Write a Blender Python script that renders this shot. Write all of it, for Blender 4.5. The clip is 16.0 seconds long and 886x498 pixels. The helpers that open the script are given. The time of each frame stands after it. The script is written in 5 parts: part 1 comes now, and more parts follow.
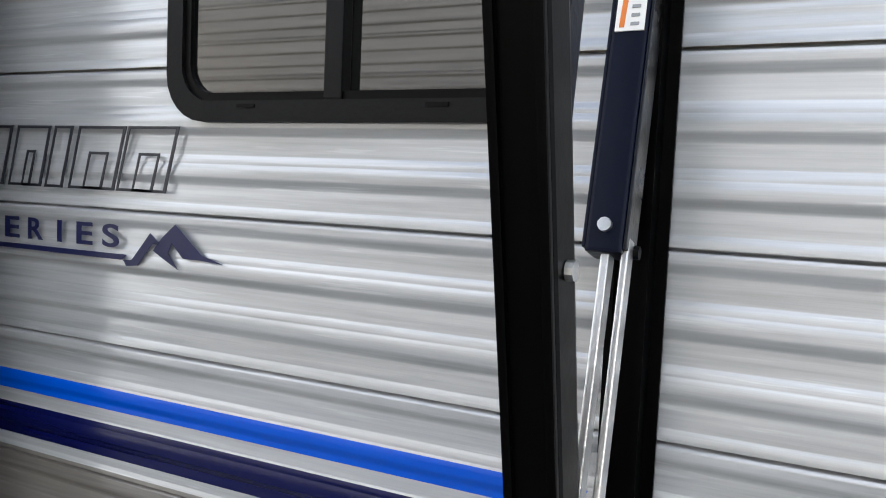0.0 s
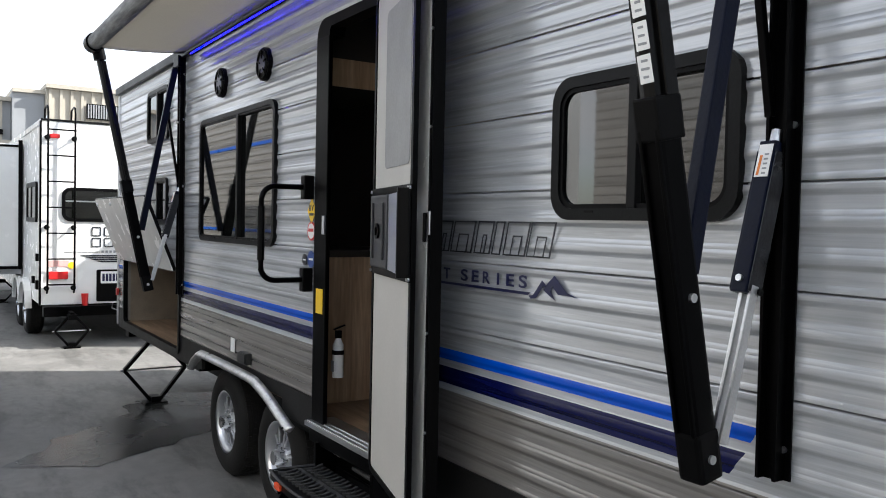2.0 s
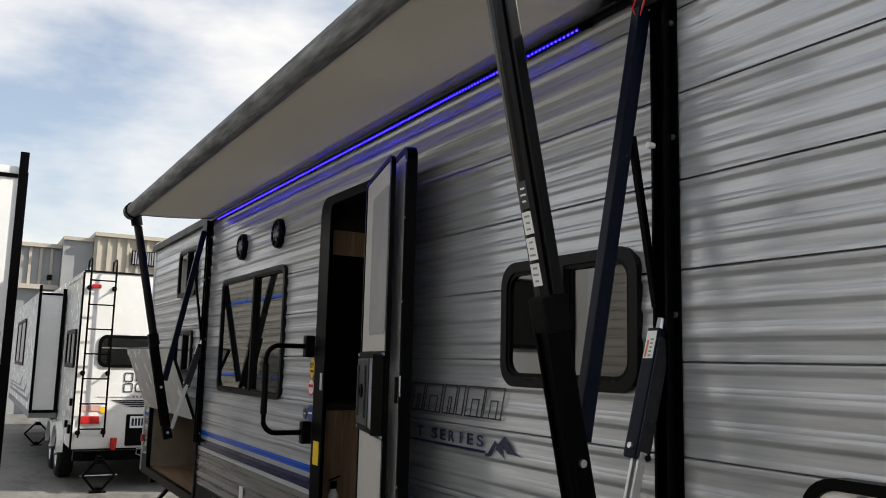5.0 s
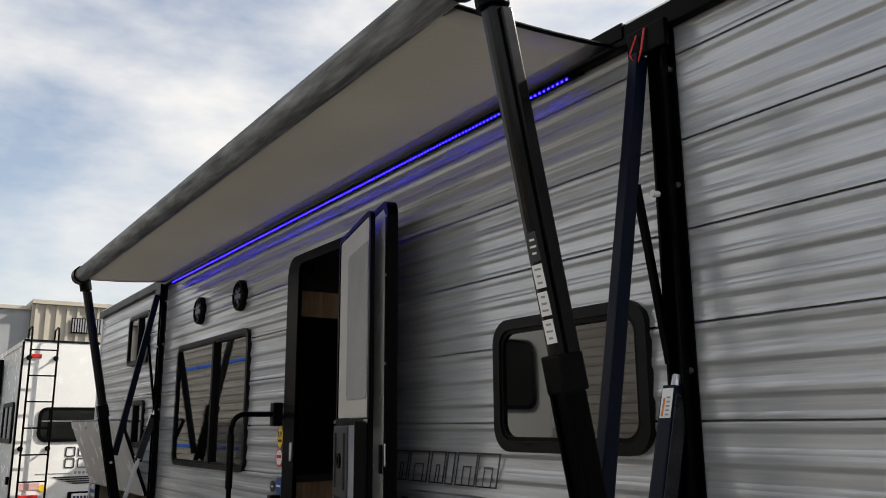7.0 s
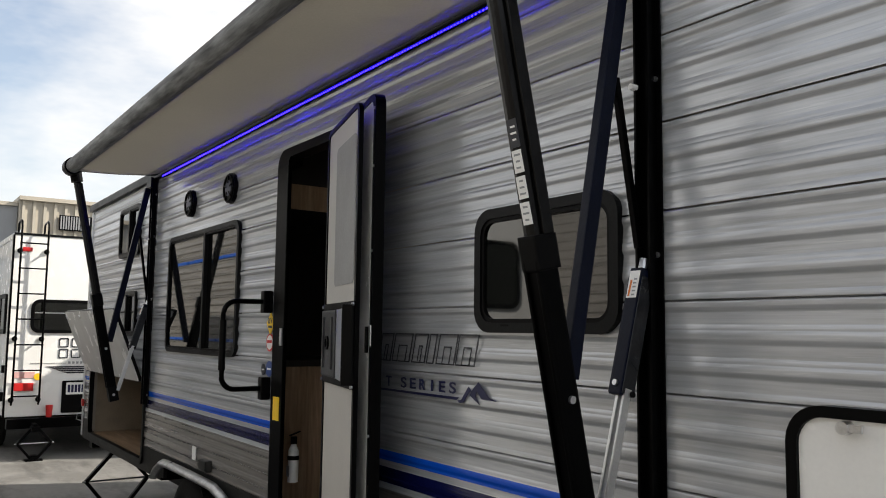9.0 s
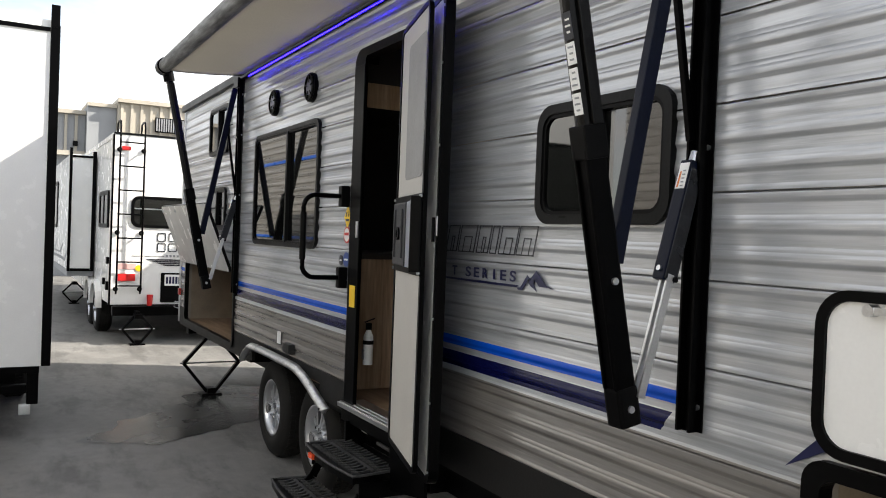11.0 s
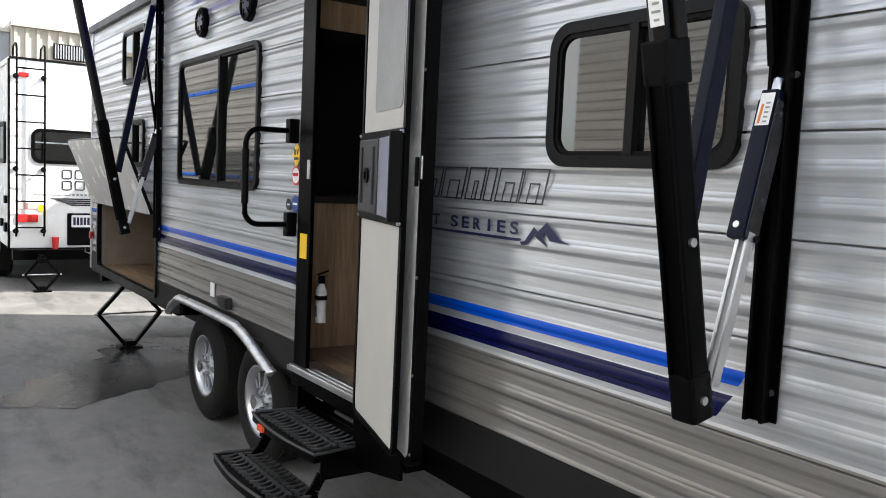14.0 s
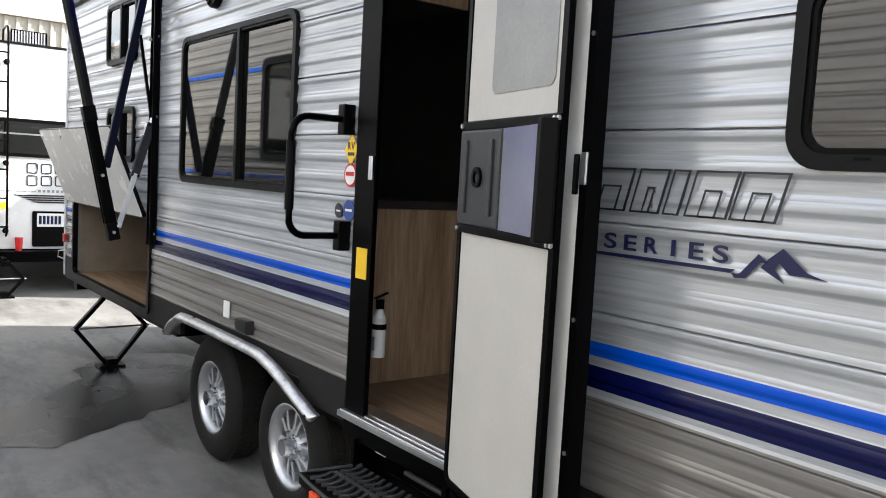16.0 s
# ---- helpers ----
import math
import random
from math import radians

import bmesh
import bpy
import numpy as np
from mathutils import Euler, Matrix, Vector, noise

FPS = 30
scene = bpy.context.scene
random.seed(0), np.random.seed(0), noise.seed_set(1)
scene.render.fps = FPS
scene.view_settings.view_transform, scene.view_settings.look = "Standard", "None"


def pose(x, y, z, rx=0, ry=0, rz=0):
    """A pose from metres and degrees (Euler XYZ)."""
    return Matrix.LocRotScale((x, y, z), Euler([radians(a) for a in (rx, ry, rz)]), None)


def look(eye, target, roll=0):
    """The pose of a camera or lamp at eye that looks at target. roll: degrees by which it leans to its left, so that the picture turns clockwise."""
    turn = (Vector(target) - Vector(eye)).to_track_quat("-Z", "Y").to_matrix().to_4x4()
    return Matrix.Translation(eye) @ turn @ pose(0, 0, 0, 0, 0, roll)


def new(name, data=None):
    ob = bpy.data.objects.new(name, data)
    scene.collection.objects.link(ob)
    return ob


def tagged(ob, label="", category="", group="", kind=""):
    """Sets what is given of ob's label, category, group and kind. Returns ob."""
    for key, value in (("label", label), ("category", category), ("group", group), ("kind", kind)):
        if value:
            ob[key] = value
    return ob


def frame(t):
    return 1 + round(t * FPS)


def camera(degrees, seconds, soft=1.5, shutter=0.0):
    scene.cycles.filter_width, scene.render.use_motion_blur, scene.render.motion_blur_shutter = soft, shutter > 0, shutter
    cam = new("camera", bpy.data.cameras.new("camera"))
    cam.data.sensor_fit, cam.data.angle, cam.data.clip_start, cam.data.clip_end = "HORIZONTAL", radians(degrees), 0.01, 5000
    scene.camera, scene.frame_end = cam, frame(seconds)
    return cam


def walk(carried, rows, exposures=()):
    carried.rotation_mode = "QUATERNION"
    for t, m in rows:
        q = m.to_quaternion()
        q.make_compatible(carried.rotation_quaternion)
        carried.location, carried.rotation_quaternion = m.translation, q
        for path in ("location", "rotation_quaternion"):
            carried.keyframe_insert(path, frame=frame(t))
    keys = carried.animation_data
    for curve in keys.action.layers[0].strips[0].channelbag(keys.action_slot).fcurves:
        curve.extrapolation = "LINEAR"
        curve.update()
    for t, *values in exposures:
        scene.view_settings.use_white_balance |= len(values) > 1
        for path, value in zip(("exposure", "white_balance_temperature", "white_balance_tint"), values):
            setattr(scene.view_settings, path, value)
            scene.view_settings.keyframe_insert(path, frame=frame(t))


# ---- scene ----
cam = camera(56.9, 16.0, soft=1.0)
PATH = [
    (0, (0.265, -1.045, 1.623), (-0.638, 0.733, 1.473), 2.5),
    (0.5, (0.427, -1.233, 1.651), (-0.83, 0.321, 1.586), 0.4),
    (1, (0.711, -1.404, 1.669), (-0.856, -0.164, 1.582), -0.9),
    (1.5, (0.929, -1.549, 1.682), (-0.753, -0.471, 1.604), -1.3),
    (2, (1.16, -1.665, 1.694), (-0.522, -0.584, 1.632), 1.2),
    (2.5, (1.407, -1.671, 1.707), (-0.291, -0.614, 1.701), 2.3),
    (3, (1.608, -1.637, 1.717), (-0.161, -0.704, 1.696), 2.0),
    (3.5, (1.651, -1.644, 1.739), (-0.118, -0.711, 1.764), 1.6),
    (4, (1.662, -1.641, 1.752), (-0.103, -0.708, 1.872), 1.5),
    (4.5, (1.65, -1.637, 1.768), (-0.104, -0.685, 1.908), 1.6),
    (5, (1.628, -1.656, 1.786), (-0.089, -0.669, 2.063), 1.4),
    (5.2, (1.605, -1.675, 1.795), (-0.09, -0.668, 2.128), 1.2),
    (7.3, (1.431, -1.716, 1.798), (-0.191, -0.63, 2.233), -0.1),
    (7.5, (1.437, -1.742, 1.781), (-0.179, -0.648, 2.221), 0.3),
    (8, (1.448, -1.743, 1.79), (-0.164, -0.642, 2.222), -0.1),
    (8.5, (1.46, -1.769, 1.73), (-0.158, -0.642, 2.067), 0.2),
    (9, (1.532, -1.753, 1.719), (-0.108, -0.626, 1.917), 0.7),
    (9.5, (1.631, -1.746, 1.694), (-0.101, -0.754, 1.816), 1.6),
    (10, (1.704, -1.751, 1.66), (-0.052, -0.795, 1.693), 2.0),
    (10.2, (1.724, -1.759, 1.652), (-0.032, -0.801, 1.674), 2.3),
    (12.3, (1.58, -1.773, 1.666), (-0.138, -0.763, 1.499), 1.6),
    (12.5, (1.555, -1.792, 1.673), (-0.13, -0.728, 1.511), 1.7),
    (13, (1.453, -1.817, 1.694), (-0.198, -0.699, 1.538), 1.3),
    (13.5, (1.326, -1.79, 1.682), (-0.314, -0.658, 1.516), 1.2),
    (14, (1.128, -1.724, 1.662), (-0.507, -0.585, 1.49), 2.6),
    (14.5, (0.928, -1.687, 1.673), (-0.705, -0.545, 1.504), 2.8),
    (15, (0.69, -1.709, 1.67), (-0.946, -0.572, 1.493), 2.9),
    (15.5, (0.413, -1.747, 1.666), (-1.211, -0.593, 1.495), 3.8),
    (16, (0.194, -1.701, 1.654), (-1.384, -0.485, 1.48), 3.2),
]
walk(cam, [(t, look(eye, target, roll)) for t, eye, target, roll in PATH],
     exposures=[(0.0, 1.36, 6250, 10), (0.6, 1.42, 6250, 10), (1.0, 1.56, 6200, 10), (1.5, 1.16, 6200, 10), (2.3, 0.60, 6200, 10), (3.5, 0.17, 6500, 10), (5.0, -0.11, 6650, 10), (7.5, -0.23, 6700, 10), (8.5, -0.06, 6750, 10), (10.0, 0.34, 6750, 10), (12.3, 0.98, 6450, 10), (14.0, 1.12, 6350, 10), (15.3, 1.15, 6350, 10), (16.0, 1.32, 6350, 10)])

# ---- world, sun ----
SUN_FROM = Vector((0.55, 1.25, 1.0)).normalized()
w = bpy.data.worlds.new("sky")
scene.world = w
w.use_nodes = True
wn, wl = w.node_tree.nodes, w.node_tree.links
wn.clear()
sky = wn.new("ShaderNodeTexSky")
sky.sky_type, sky.sun_disc = "NISHITA", False
sky.sun_elevation = math.asin(SUN_FROM.z)
sky.sun_rotation = math.atan2(SUN_FROM.x, SUN_FROM.y)
sky.air_density, sky.dust_density = 1.2, 1.5
tc = wn.new("ShaderNodeTexCoord")
mp = wn.new("ShaderNodeMapping")
mp.inputs["Scale"].default_value = (1.0, 1.0, 2.6)
cl = wn.new("ShaderNodeTexNoise")
cl.inputs["Scale"].default_value, cl.inputs["Detail"].default_value, cl.inputs["Roughness"].default_value = 2.3, 6.0, 0.55
cr = wn.new("ShaderNodeValToRGB")
cr.color_ramp.elements[0].position, cr.color_ramp.elements[1].position = 0.38, 0.60
cr.color_ramp.elements[0].color = (0.22, 0.22, 0.22, 1)
cmix = wn.new("ShaderNodeMixRGB")
cmix.inputs[2].default_value = (14.6, 14.6, 14.6, 1)
bg = wn.new("ShaderNodeBackground")
bg.inputs["Strength"].default_value = 0.075
wo = wn.new("ShaderNodeOutputWorld")
wl.new(tc.outputs["Generated"], mp.inputs["Vector"])
wl.new(mp.outputs["Vector"], cl.inputs["Vector"])
wl.new(cl.outputs["Fac"], cr.inputs["Fac"])
wl.new(cr.outputs["Color"], cmix.inputs["Fac"])
haze = wn.new("ShaderNodeMixRGB")
haze.blend_type = "MULTIPLY"
haze.inputs[0].default_value = 1.0
haze.inputs[2].default_value = (1.95, 2.1, 2.3, 1)
wl.new(sky.outputs["Color"], haze.inputs[1])
wl.new(haze.outputs["Color"], cmix.inputs[1])
wl.new(cmix.outputs["Color"], bg.inputs["Color"])
wl.new(bg.outputs["Background"], wo.inputs["Surface"])
sun = new("sun", bpy.data.lights.new("sun", "SUN"))
sun.data.energy, sun.data.angle, sun.data.color = 8.0, radians(0.6), (1.0, 0.95, 0.87)
sun.matrix_world = look(SUN_FROM * 30, (0, 0, 0))


# ---- materials ----
def nodes_of(name):
    m = bpy.data.materials.new(name)
    m.use_nodes = True
    nt = m.node_tree
    return m, nt.nodes, nt.links, nt.nodes["Principled BSDF"]


def mapped(n, l, stretch=(1, 1, 1)):
    co = n.new("ShaderNodeTexCoord")
    mpn = n.new("ShaderNodeMapping")
    mpn.inputs["Scale"].default_value = stretch
    l.new(co.outputs["Object"], mpn.inputs["Vector"])
    return mpn.outputs["Vector"]


def noise_tex(n, l, vec, scale, detail=4.0, rough=0.55):
    t = n.new("ShaderNodeTexNoise")
    t.inputs["Scale"].default_value, t.inputs["Detail"].default_value, t.inputs["Roughness"].default_value = scale, detail, rough
    l.new(vec, t.inputs["Vector"])
    return t.outputs["Fac"]


def ramp(n, l, fac, stops):
    r = n.new("ShaderNodeValToRGB")
    e = r.color_ramp.elements
    while len(e) < len(stops):
        e.new(0.5)
    for el, (p, c) in zip(e, stops):
        el.position, el.color = p, (*c, 1) if not isinstance(c, (int, float)) else (c, c, c, 1)
    l.new(fac, r.inputs["Fac"])
    return r.outputs["Color"]


def mul(n, l, a, b, kind="MULTIPLY", fac=1.0):
    m = n.new("ShaderNodeMixRGB")
    m.blend_type = kind
    if isinstance(fac, float):
        m.inputs[0].default_value = fac
    else:
        l.new(fac, m.inputs[0])
    for sock, v in ((m.inputs[1], a), (m.inputs[2], b)):
        if isinstance(v, tuple):
            sock.default_value = (*v, 1)
        else:
            l.new(v, sock)
    return m.outputs["Color"]


def mathn(n, l, op, a, b):
    m = n.new("ShaderNodeMath")
    m.operation = op
    for sock, v in zip(m.inputs, (a, b)):
        if isinstance(v, (int, float)):
            sock.default_value = v
        else:
            l.new(v, sock)
    return m.outputs[0]


def mat(name, col, rough=0.5, metal=0.0, var=0.18, scale=6.0, grain=90.0, bump=0.15, stretch=(1, 1, 1), ior=1.45, rvar=0.12, spec=0.5):
    """A surface of one colour with variation at two scales, in colour, gloss and relief."""
    m, n, l, b = nodes_of(name)
    vec = mapped(n, l, stretch)
    big, fine = noise_tex(n, l, vec, scale), noise_tex(n, l, vec, grain, 3.0)
    c = mul(n, l, tuple(col), ramp(n, l, big, [(0.3, 1 - var), (0.7, 1 + 0.0)]))
    c = mul(n, l, c, ramp(n, l, fine, [(0.3, 1 - var * 0.6), (0.7, 1.0)]))
    l.new(c, b.inputs["Base Color"])
    l.new(mathn(n, l, "ADD", mathn(n, l, "MULTIPLY", big, rvar * 2), max(rough - rvar, 0.02)), b.inputs["Roughness"])
    b.inputs["Metallic"].default_value, b.inputs["IOR"].default_value = metal, ior
    b.inputs["Specular IOR Level"].default_value = spec
    if bump:
        bp = n.new("ShaderNodeBump")
        bp.inputs["Strength"].default_value, bp.inputs["Distance"].default_value = bump, 0.004
        l.new(fine, bp.inputs["Height"])
        l.new(bp.outputs["Normal"], b.inputs["Normal"])
    return m


def siding_material(name, upper, lower, stripes):
    """Printed aluminium siding: long grey streaks, and the trailer's painted stripes."""
    m, n, l, b = nodes_of(name)
    co = n.new("ShaderNodeTexCoord")
    sep = n.new("ShaderNodeSeparateXYZ")
    l.new(co.outputs["Object"], sep.inputs[0])
    X, Z = sep.outputs["X"], sep.outputs["Z"]
    def stretched(sx, sz):
        mpn = n.new("ShaderNodeMapping")
        mpn.inputs["Scale"].default_value = (sx, 1, sz)
        l.new(co.outputs["Object"], mpn.inputs["Vector"])
        return mpn.outputs["Vector"]
    s1 = noise_tex(n, l, stretched(1.1, 34), 1.0, 5.0, 0.6)
    s2 = noise_tex(n, l, stretched(2.6, 110), 1.0, 4.0, 0.6)
    s3 = noise_tex(n, l, stretched(0.35, 7), 1.0, 2.0)
    streak = mul(n, l, ramp(n, l, s1, [(0.32, 0.66), (0.5, 0.88), (0.68, 1.0)]), ramp(n, l, s2, [(0.3, 0.86), (0.62, 1.0)]))
    streak = mul(n, l, streak, ramp(n, l, s3, [(0.3, 0.82), (0.7, 1.0)]))
    streak = mul(n, l, streak, ramp(n, l, noise_tex(n, l, stretched(3.2, 60), 1.0, 3.0, 0.7), [(0.60, 1.0), (0.66, 1.16)]))
    low = mathn(n, l, "LESS_THAN", Z, 1.075)
    base = mul(n, l, tuple(upper), tuple(lower), "MIX", low)
    c = mul(n, l, base, streak)
    vinyl = None
    if stripes:
        for z0, z1, xe, col in stripes:
            k = mathn(n, l, "MULTIPLY", mathn(n, l, "GREATER_THAN", Z, z0), mathn(n, l, "LESS_THAN", Z, z1))
            slant = mathn(n, l, "ADD", X, mathn(n, l, "MULTIPLY", mathn(n, l, "SUBTRACT", z1, Z), 0.75))
            k = mathn(n, l, "MULTIPLY", k, mathn(n, l, "LESS_THAN", slant, xe))
            c = mul(n, l, c, tuple(col), "MIX", k)
            vinyl = k if vinyl is None else mathn(n, l, "ADD", vinyl, k)
    l.new(c, b.inputs["Base Color"])
    l.new(ramp(n, l, s3, [(0.3, 0.17), (0.7, 0.28)]), b.inputs["Roughness"])
    b.inputs["IOR"].default_value = 2.3
    b.inputs["Metallic"].default_value = 0.16
    if vinyl is not None:
        l.new(mathn(n, l, "SUBTRACT", 0.16, mathn(n, l, "MULTIPLY", vinyl, 0.16)), b.inputs["Metallic"])
        l.new(mathn(n, l, "SUBTRACT", 0.5, mathn(n, l, "MULTIPLY", vinyl, 0.4)), b.inputs["Specular IOR Level"])
    bp = n.new("ShaderNodeBump")
    bp.inputs["Strength"].default_value, bp.inputs["Distance"].default_value = 0.10, 0.002
    l.new(s2, bp.inputs["Height"])
    wob = n.new("ShaderNodeBump")
    wob.inputs["Strength"].default_value, wob.inputs["Distance"].default_value = 0.2, 0.012
    l.new(noise_tex(n, l, stretched(2.2, 26), 1.0, 2.0), wob.inputs["Height"])
    l.new(bp.outputs["Normal"], wob.inputs["Normal"])
    l.new(wob.outputs["Normal"], b.inputs["Normal"])
    return m


STRIPES = [(1.189, 1.230, -0.03, (0.002, 0.075, 0.52)), (1.100, 1.163, -0.07, (0.003, 0.005, 0.05))]
M_SIDING = siding_material("printed_siding", (0.51, 0.53, 0.555), (0.25, 0.235, 0.22), STRIPES)
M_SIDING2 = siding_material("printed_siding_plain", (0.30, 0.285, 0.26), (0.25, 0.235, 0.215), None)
M_BLACK = mat("black_paint", (0.0012, 0.0012, 0.0014), 0.34, var=0.3, spec=0.06, bump=0.05)
M_TUBE = mat("gloss_black_tube", (0.003, 0.003, 0.0032), 0.2, var=0.2, spec=0.22, bump=0.03)
M_RUBBER = mat("black_plastic", (0.002, 0.002, 0.0022), 0.42, var=0.3, spec=0.1, bump=0.05)
M_FRAME = mat("window_frame_plastic", (0.005, 0.0052, 0.0056), 0.42, var=0.25, spec=0.16)
M_TREAD = mat("worn_step_plastic", (0.05, 0.05, 0.05), 0.5, var=0.4)
M_ALU = mat("bare_aluminium", (0.72, 0.73, 0.74), 0.34, 1.0, var=0.2, grain=160)
M_NAVY = mat("navy_arm_paint", (0.0016, 0.0036, 0.014), 0.38, var=0.2, spec=0.16)
M_STEEL = mat("brushed_dark_steel", (0.05, 0.052, 0.058), 0.3, 1.0, var=0.3, grain=120)
M_SLIDE = mat("charcoal_plastic", (0.035, 0.036, 0.04), 0.4, var=0.2, spec=0.4)
M_WHITE = mat("white_gelcoat", (0.80, 0.80, 0.78), 0.25, var=0.05, bump=0.03)
M_PANEL = mat("grey_door_panel", (0.50, 0.485, 0.45), 0.55, var=0.08, bump=0.05)
M_TYRE = mat("tyre_rubber", (0.012, 0.011, 0.0098), 0.78, var=0.4, bump=0.3, spec=0.3)
M_RIM = mat("cast_rim", (0.60, 0.61, 0.63), 0.33, 0.85, var=0.15)
M_CHROME = mat("chrome", (0.80, 0.81, 0.82), 0.12, 1.0, var=0.1, bump=0, rvar=0.04)
M_FABRIC = mat("awning_vinyl", (0.30, 0.285, 0.255), 0.65, var=0.12, bump=0.1, scale=2.0)
M_STICKER = mat("white_sticker", (0.8, 0.8, 0.78), 0.4, var=0.05, bump=0.0)
M_YELLOW = mat("yellow_sticker", (0.85, 0.55, 0.02), 0.4, var=0.08, bump=0.0)
M_RED = mat("red_plastic", (0.55, 0.02, 0.02), 0.35, var=0.1)
M_ORANGE = mat("orange_sticker", (0.7, 0.2, 0.03), 0.4, var=0.1, bump=0)
M_REFL = mat("red_orange_reflector", (0.85, 0.10, 0.03), 0.25, var=0.1, bump=0)
M_BLUE = mat("blue_ink", (0.02, 0.06, 0.25), 0.4, var=0.1, bump=0)
M_INK = mat("navy_ink", (0.01, 0.013, 0.06), 0.35, var=0.1, bump=0)
M_DARKINK = mat("black_ink", (0.02, 0.022, 0.03), 0.35, var=0.1, bump=0)
M_BEIGE = mat("beige_cladding", (0.45, 0.41, 0.34), 0.6, var=0.15, scale=1.5)
M_GREYWALL = mat("grey_cladding", (0.30, 0.31, 0.32), 0.6, var=0.15, scale=1.5)
M_BOX = mat("compartment_board", (0.32, 0.26, 0.19), 0.7, var=0.25)
M_INNER = mat("interior_wall", (0.30, 0.27, 0.23), 0.7, var=0.15)
# the unlit room's shade, put into the colour of partitions and cabinet carcasses
M_ROOM_SHADE = mat("interior_shade", (0.03, 0.028, 0.026), 0.8, var=0.3)


def glass_material(name, col, ior):
    m, n, l, b = nodes_of(name)
    vec = mapped(n, l)
    b.inputs["Base Color"].default_value = (*col, 1)
    b.inputs["IOR"].default_value = ior
    l.new(ramp(n, l, noise_tex(n, l, vec, 3.0), [(0.3, 0.015), (0.8, 0.05)]), b.inputs["Roughness"])
    return m


M_GLASS = glass_material("tinted_glass", (0.003, 0.0035, 0.003), 2.0)


def wood_material(name, dark, light, along):
    m, n, l, b = nodes_of(name)
    st = {"z": (14, 14, 1.2), "x": (1.2, 14, 14), "y": (14, 1.2, 14)}[along]
    vec = mapped(n, l, st)
    g1, g2 = noise_tex(n, l, vec, 1.0, 6.0, 0.6), noise_tex(n, l, vec, 5.0, 4.0)
    c = mul(n, l, ramp(n, l, g1, [(0.3, dark), (0.7, light)]), ramp(n, l, g2, [(0.3, 0.7), (0.7, 1.0)]))
    oi = n.new("ShaderNodeObjectInfo")
    c = mul(n, l, c, ramp(n, l, oi.outputs["Random"], [(0.0, 0.72), (1.0, 1.0)]))
    l.new(c, b.inputs["Base Color"])
    b.inputs["Roughness"].default_value = 0.5
    return m


M_WOOD = wood_material("cabinet_wood", (0.40, 0.25, 0.145), (0.72, 0.52, 0.34), "z")
M_FLOORWOOD = wood_material("vinyl_plank", (0.17, 0.105, 0.06), (0.40, 0.27, 0.165), "x")


def ground_material():
    m, n, l, b = nodes_of("asphalt_lot")
    co = n.new("ShaderNodeTexCoord")
    big, mid, fine = (noise_tex(n, l, co.outputs["Object"], s, 6.0, 0.6) for s in (0.35, 2.2, 120.0))
    c = mul(n, l, ramp(n, l, big, [(0.3, (0.19, 0.185, 0.174)), (0.7, (0.275, 0.268, 0.253))]), ramp(n, l, mid, [(0.25, 0.62), (0.75, 1.0)]))
    c = mul(n, l, c, ramp(n, l, noise_tex(n, l, co.outputs["Object"], 9.0, 5.0, 0.65), [(0.3, 0.78), (0.65, 1.0)]))
    c = mul(n, l, c, ramp(n, l, fine, [(0.3, 0.75), (0.7, 1.0)]))
    warp = n.new("ShaderNodeMapping")
    warp.inputs["Scale"].default_value, warp.inputs["Rotation"].default_value = (0.5, 1.6, 1.0), (0, 0, 0.5)
    l.new(co.outputs["Object"], warp.inputs["Vector"])
    c = mul(n, l, c, ramp(n, l, noise_tex(n, l, warp.outputs["Vector"], 1.5, 8.0, 0.7), [(0.38, 0.60), (0.50, 1.0)]))
    spots = noise_tex(n, l, co.outputs["Object"], 26.0, 2.0, 0.5)
    c = mul(n, l, c, ramp(n, l, spots, [(0.22, 0.55), (0.30, 1.0)]))
    l.new(c, b.inputs["Base Color"])
    l.new(ramp(n, l, mid, [(0.3, 0.55), (0.7, 0.8)]), b.inputs["Roughness"])
    bp = n.new("ShaderNodeBump")
    bp.inputs["Strength"].default_value, bp.inputs["Distance"].default_value = 0.3, 0.004
    l.new(fine, bp.inputs["Height"])
    l.new(bp.outputs["Normal"], b.inputs["Normal"])
    return m


M_GROUND = ground_material()
M_WET = mat("wet_asphalt", (0.045, 0.044, 0.042), 0.26, var=0.6, scale=2.0, bump=0.05, rvar=0.12, spec=0.28, ior=1.33)
m_led, n_led, l_led, b_led = nodes_of("blue_led")
b_led.inputs["Emission Color"].default_value, b_led.inputs["Emission Strength"].default_value = (0.006, 0.003, 1.0, 1), 48.0
b_led.inputs["Base Color"].default_value = (0.02, 0.02, 0.3, 1)


# ---- mesh helpers ----
def thing(name, at, label, category, group="", kind=""):
    ob = new(name)
    ob.location = at
    ob.empty_display_size = 0.1
    return tagged(ob, label, category, group, kind)


def mesh_of(bm, name, smooth=False):
    me = bpy.data.meshes.new(name)
    bm.normal_update()
    bm.to_mesh(me)
    bm.free()
    if smooth:
        for p in me.polygons:
            p.use_smooth = True
    return me


def part(name, bm, material, parent, label="", smooth=False):
    me = mesh_of(bm, name, smooth)
    me.materials.append(material)
    ob = new(name, me)
    ob.parent = parent
    if parent.type == "EMPTY":
        ob.matrix_parent_inverse = Matrix.Translation(-parent.location)
    return tagged(ob, label)


def solo(name, bm, material, label, category, group="", kind="", smooth=False):
    me = mesh_of(bm, name, smooth)
    me.materials.append(material)
    return tagged(new(name, me), label, category, group, kind)


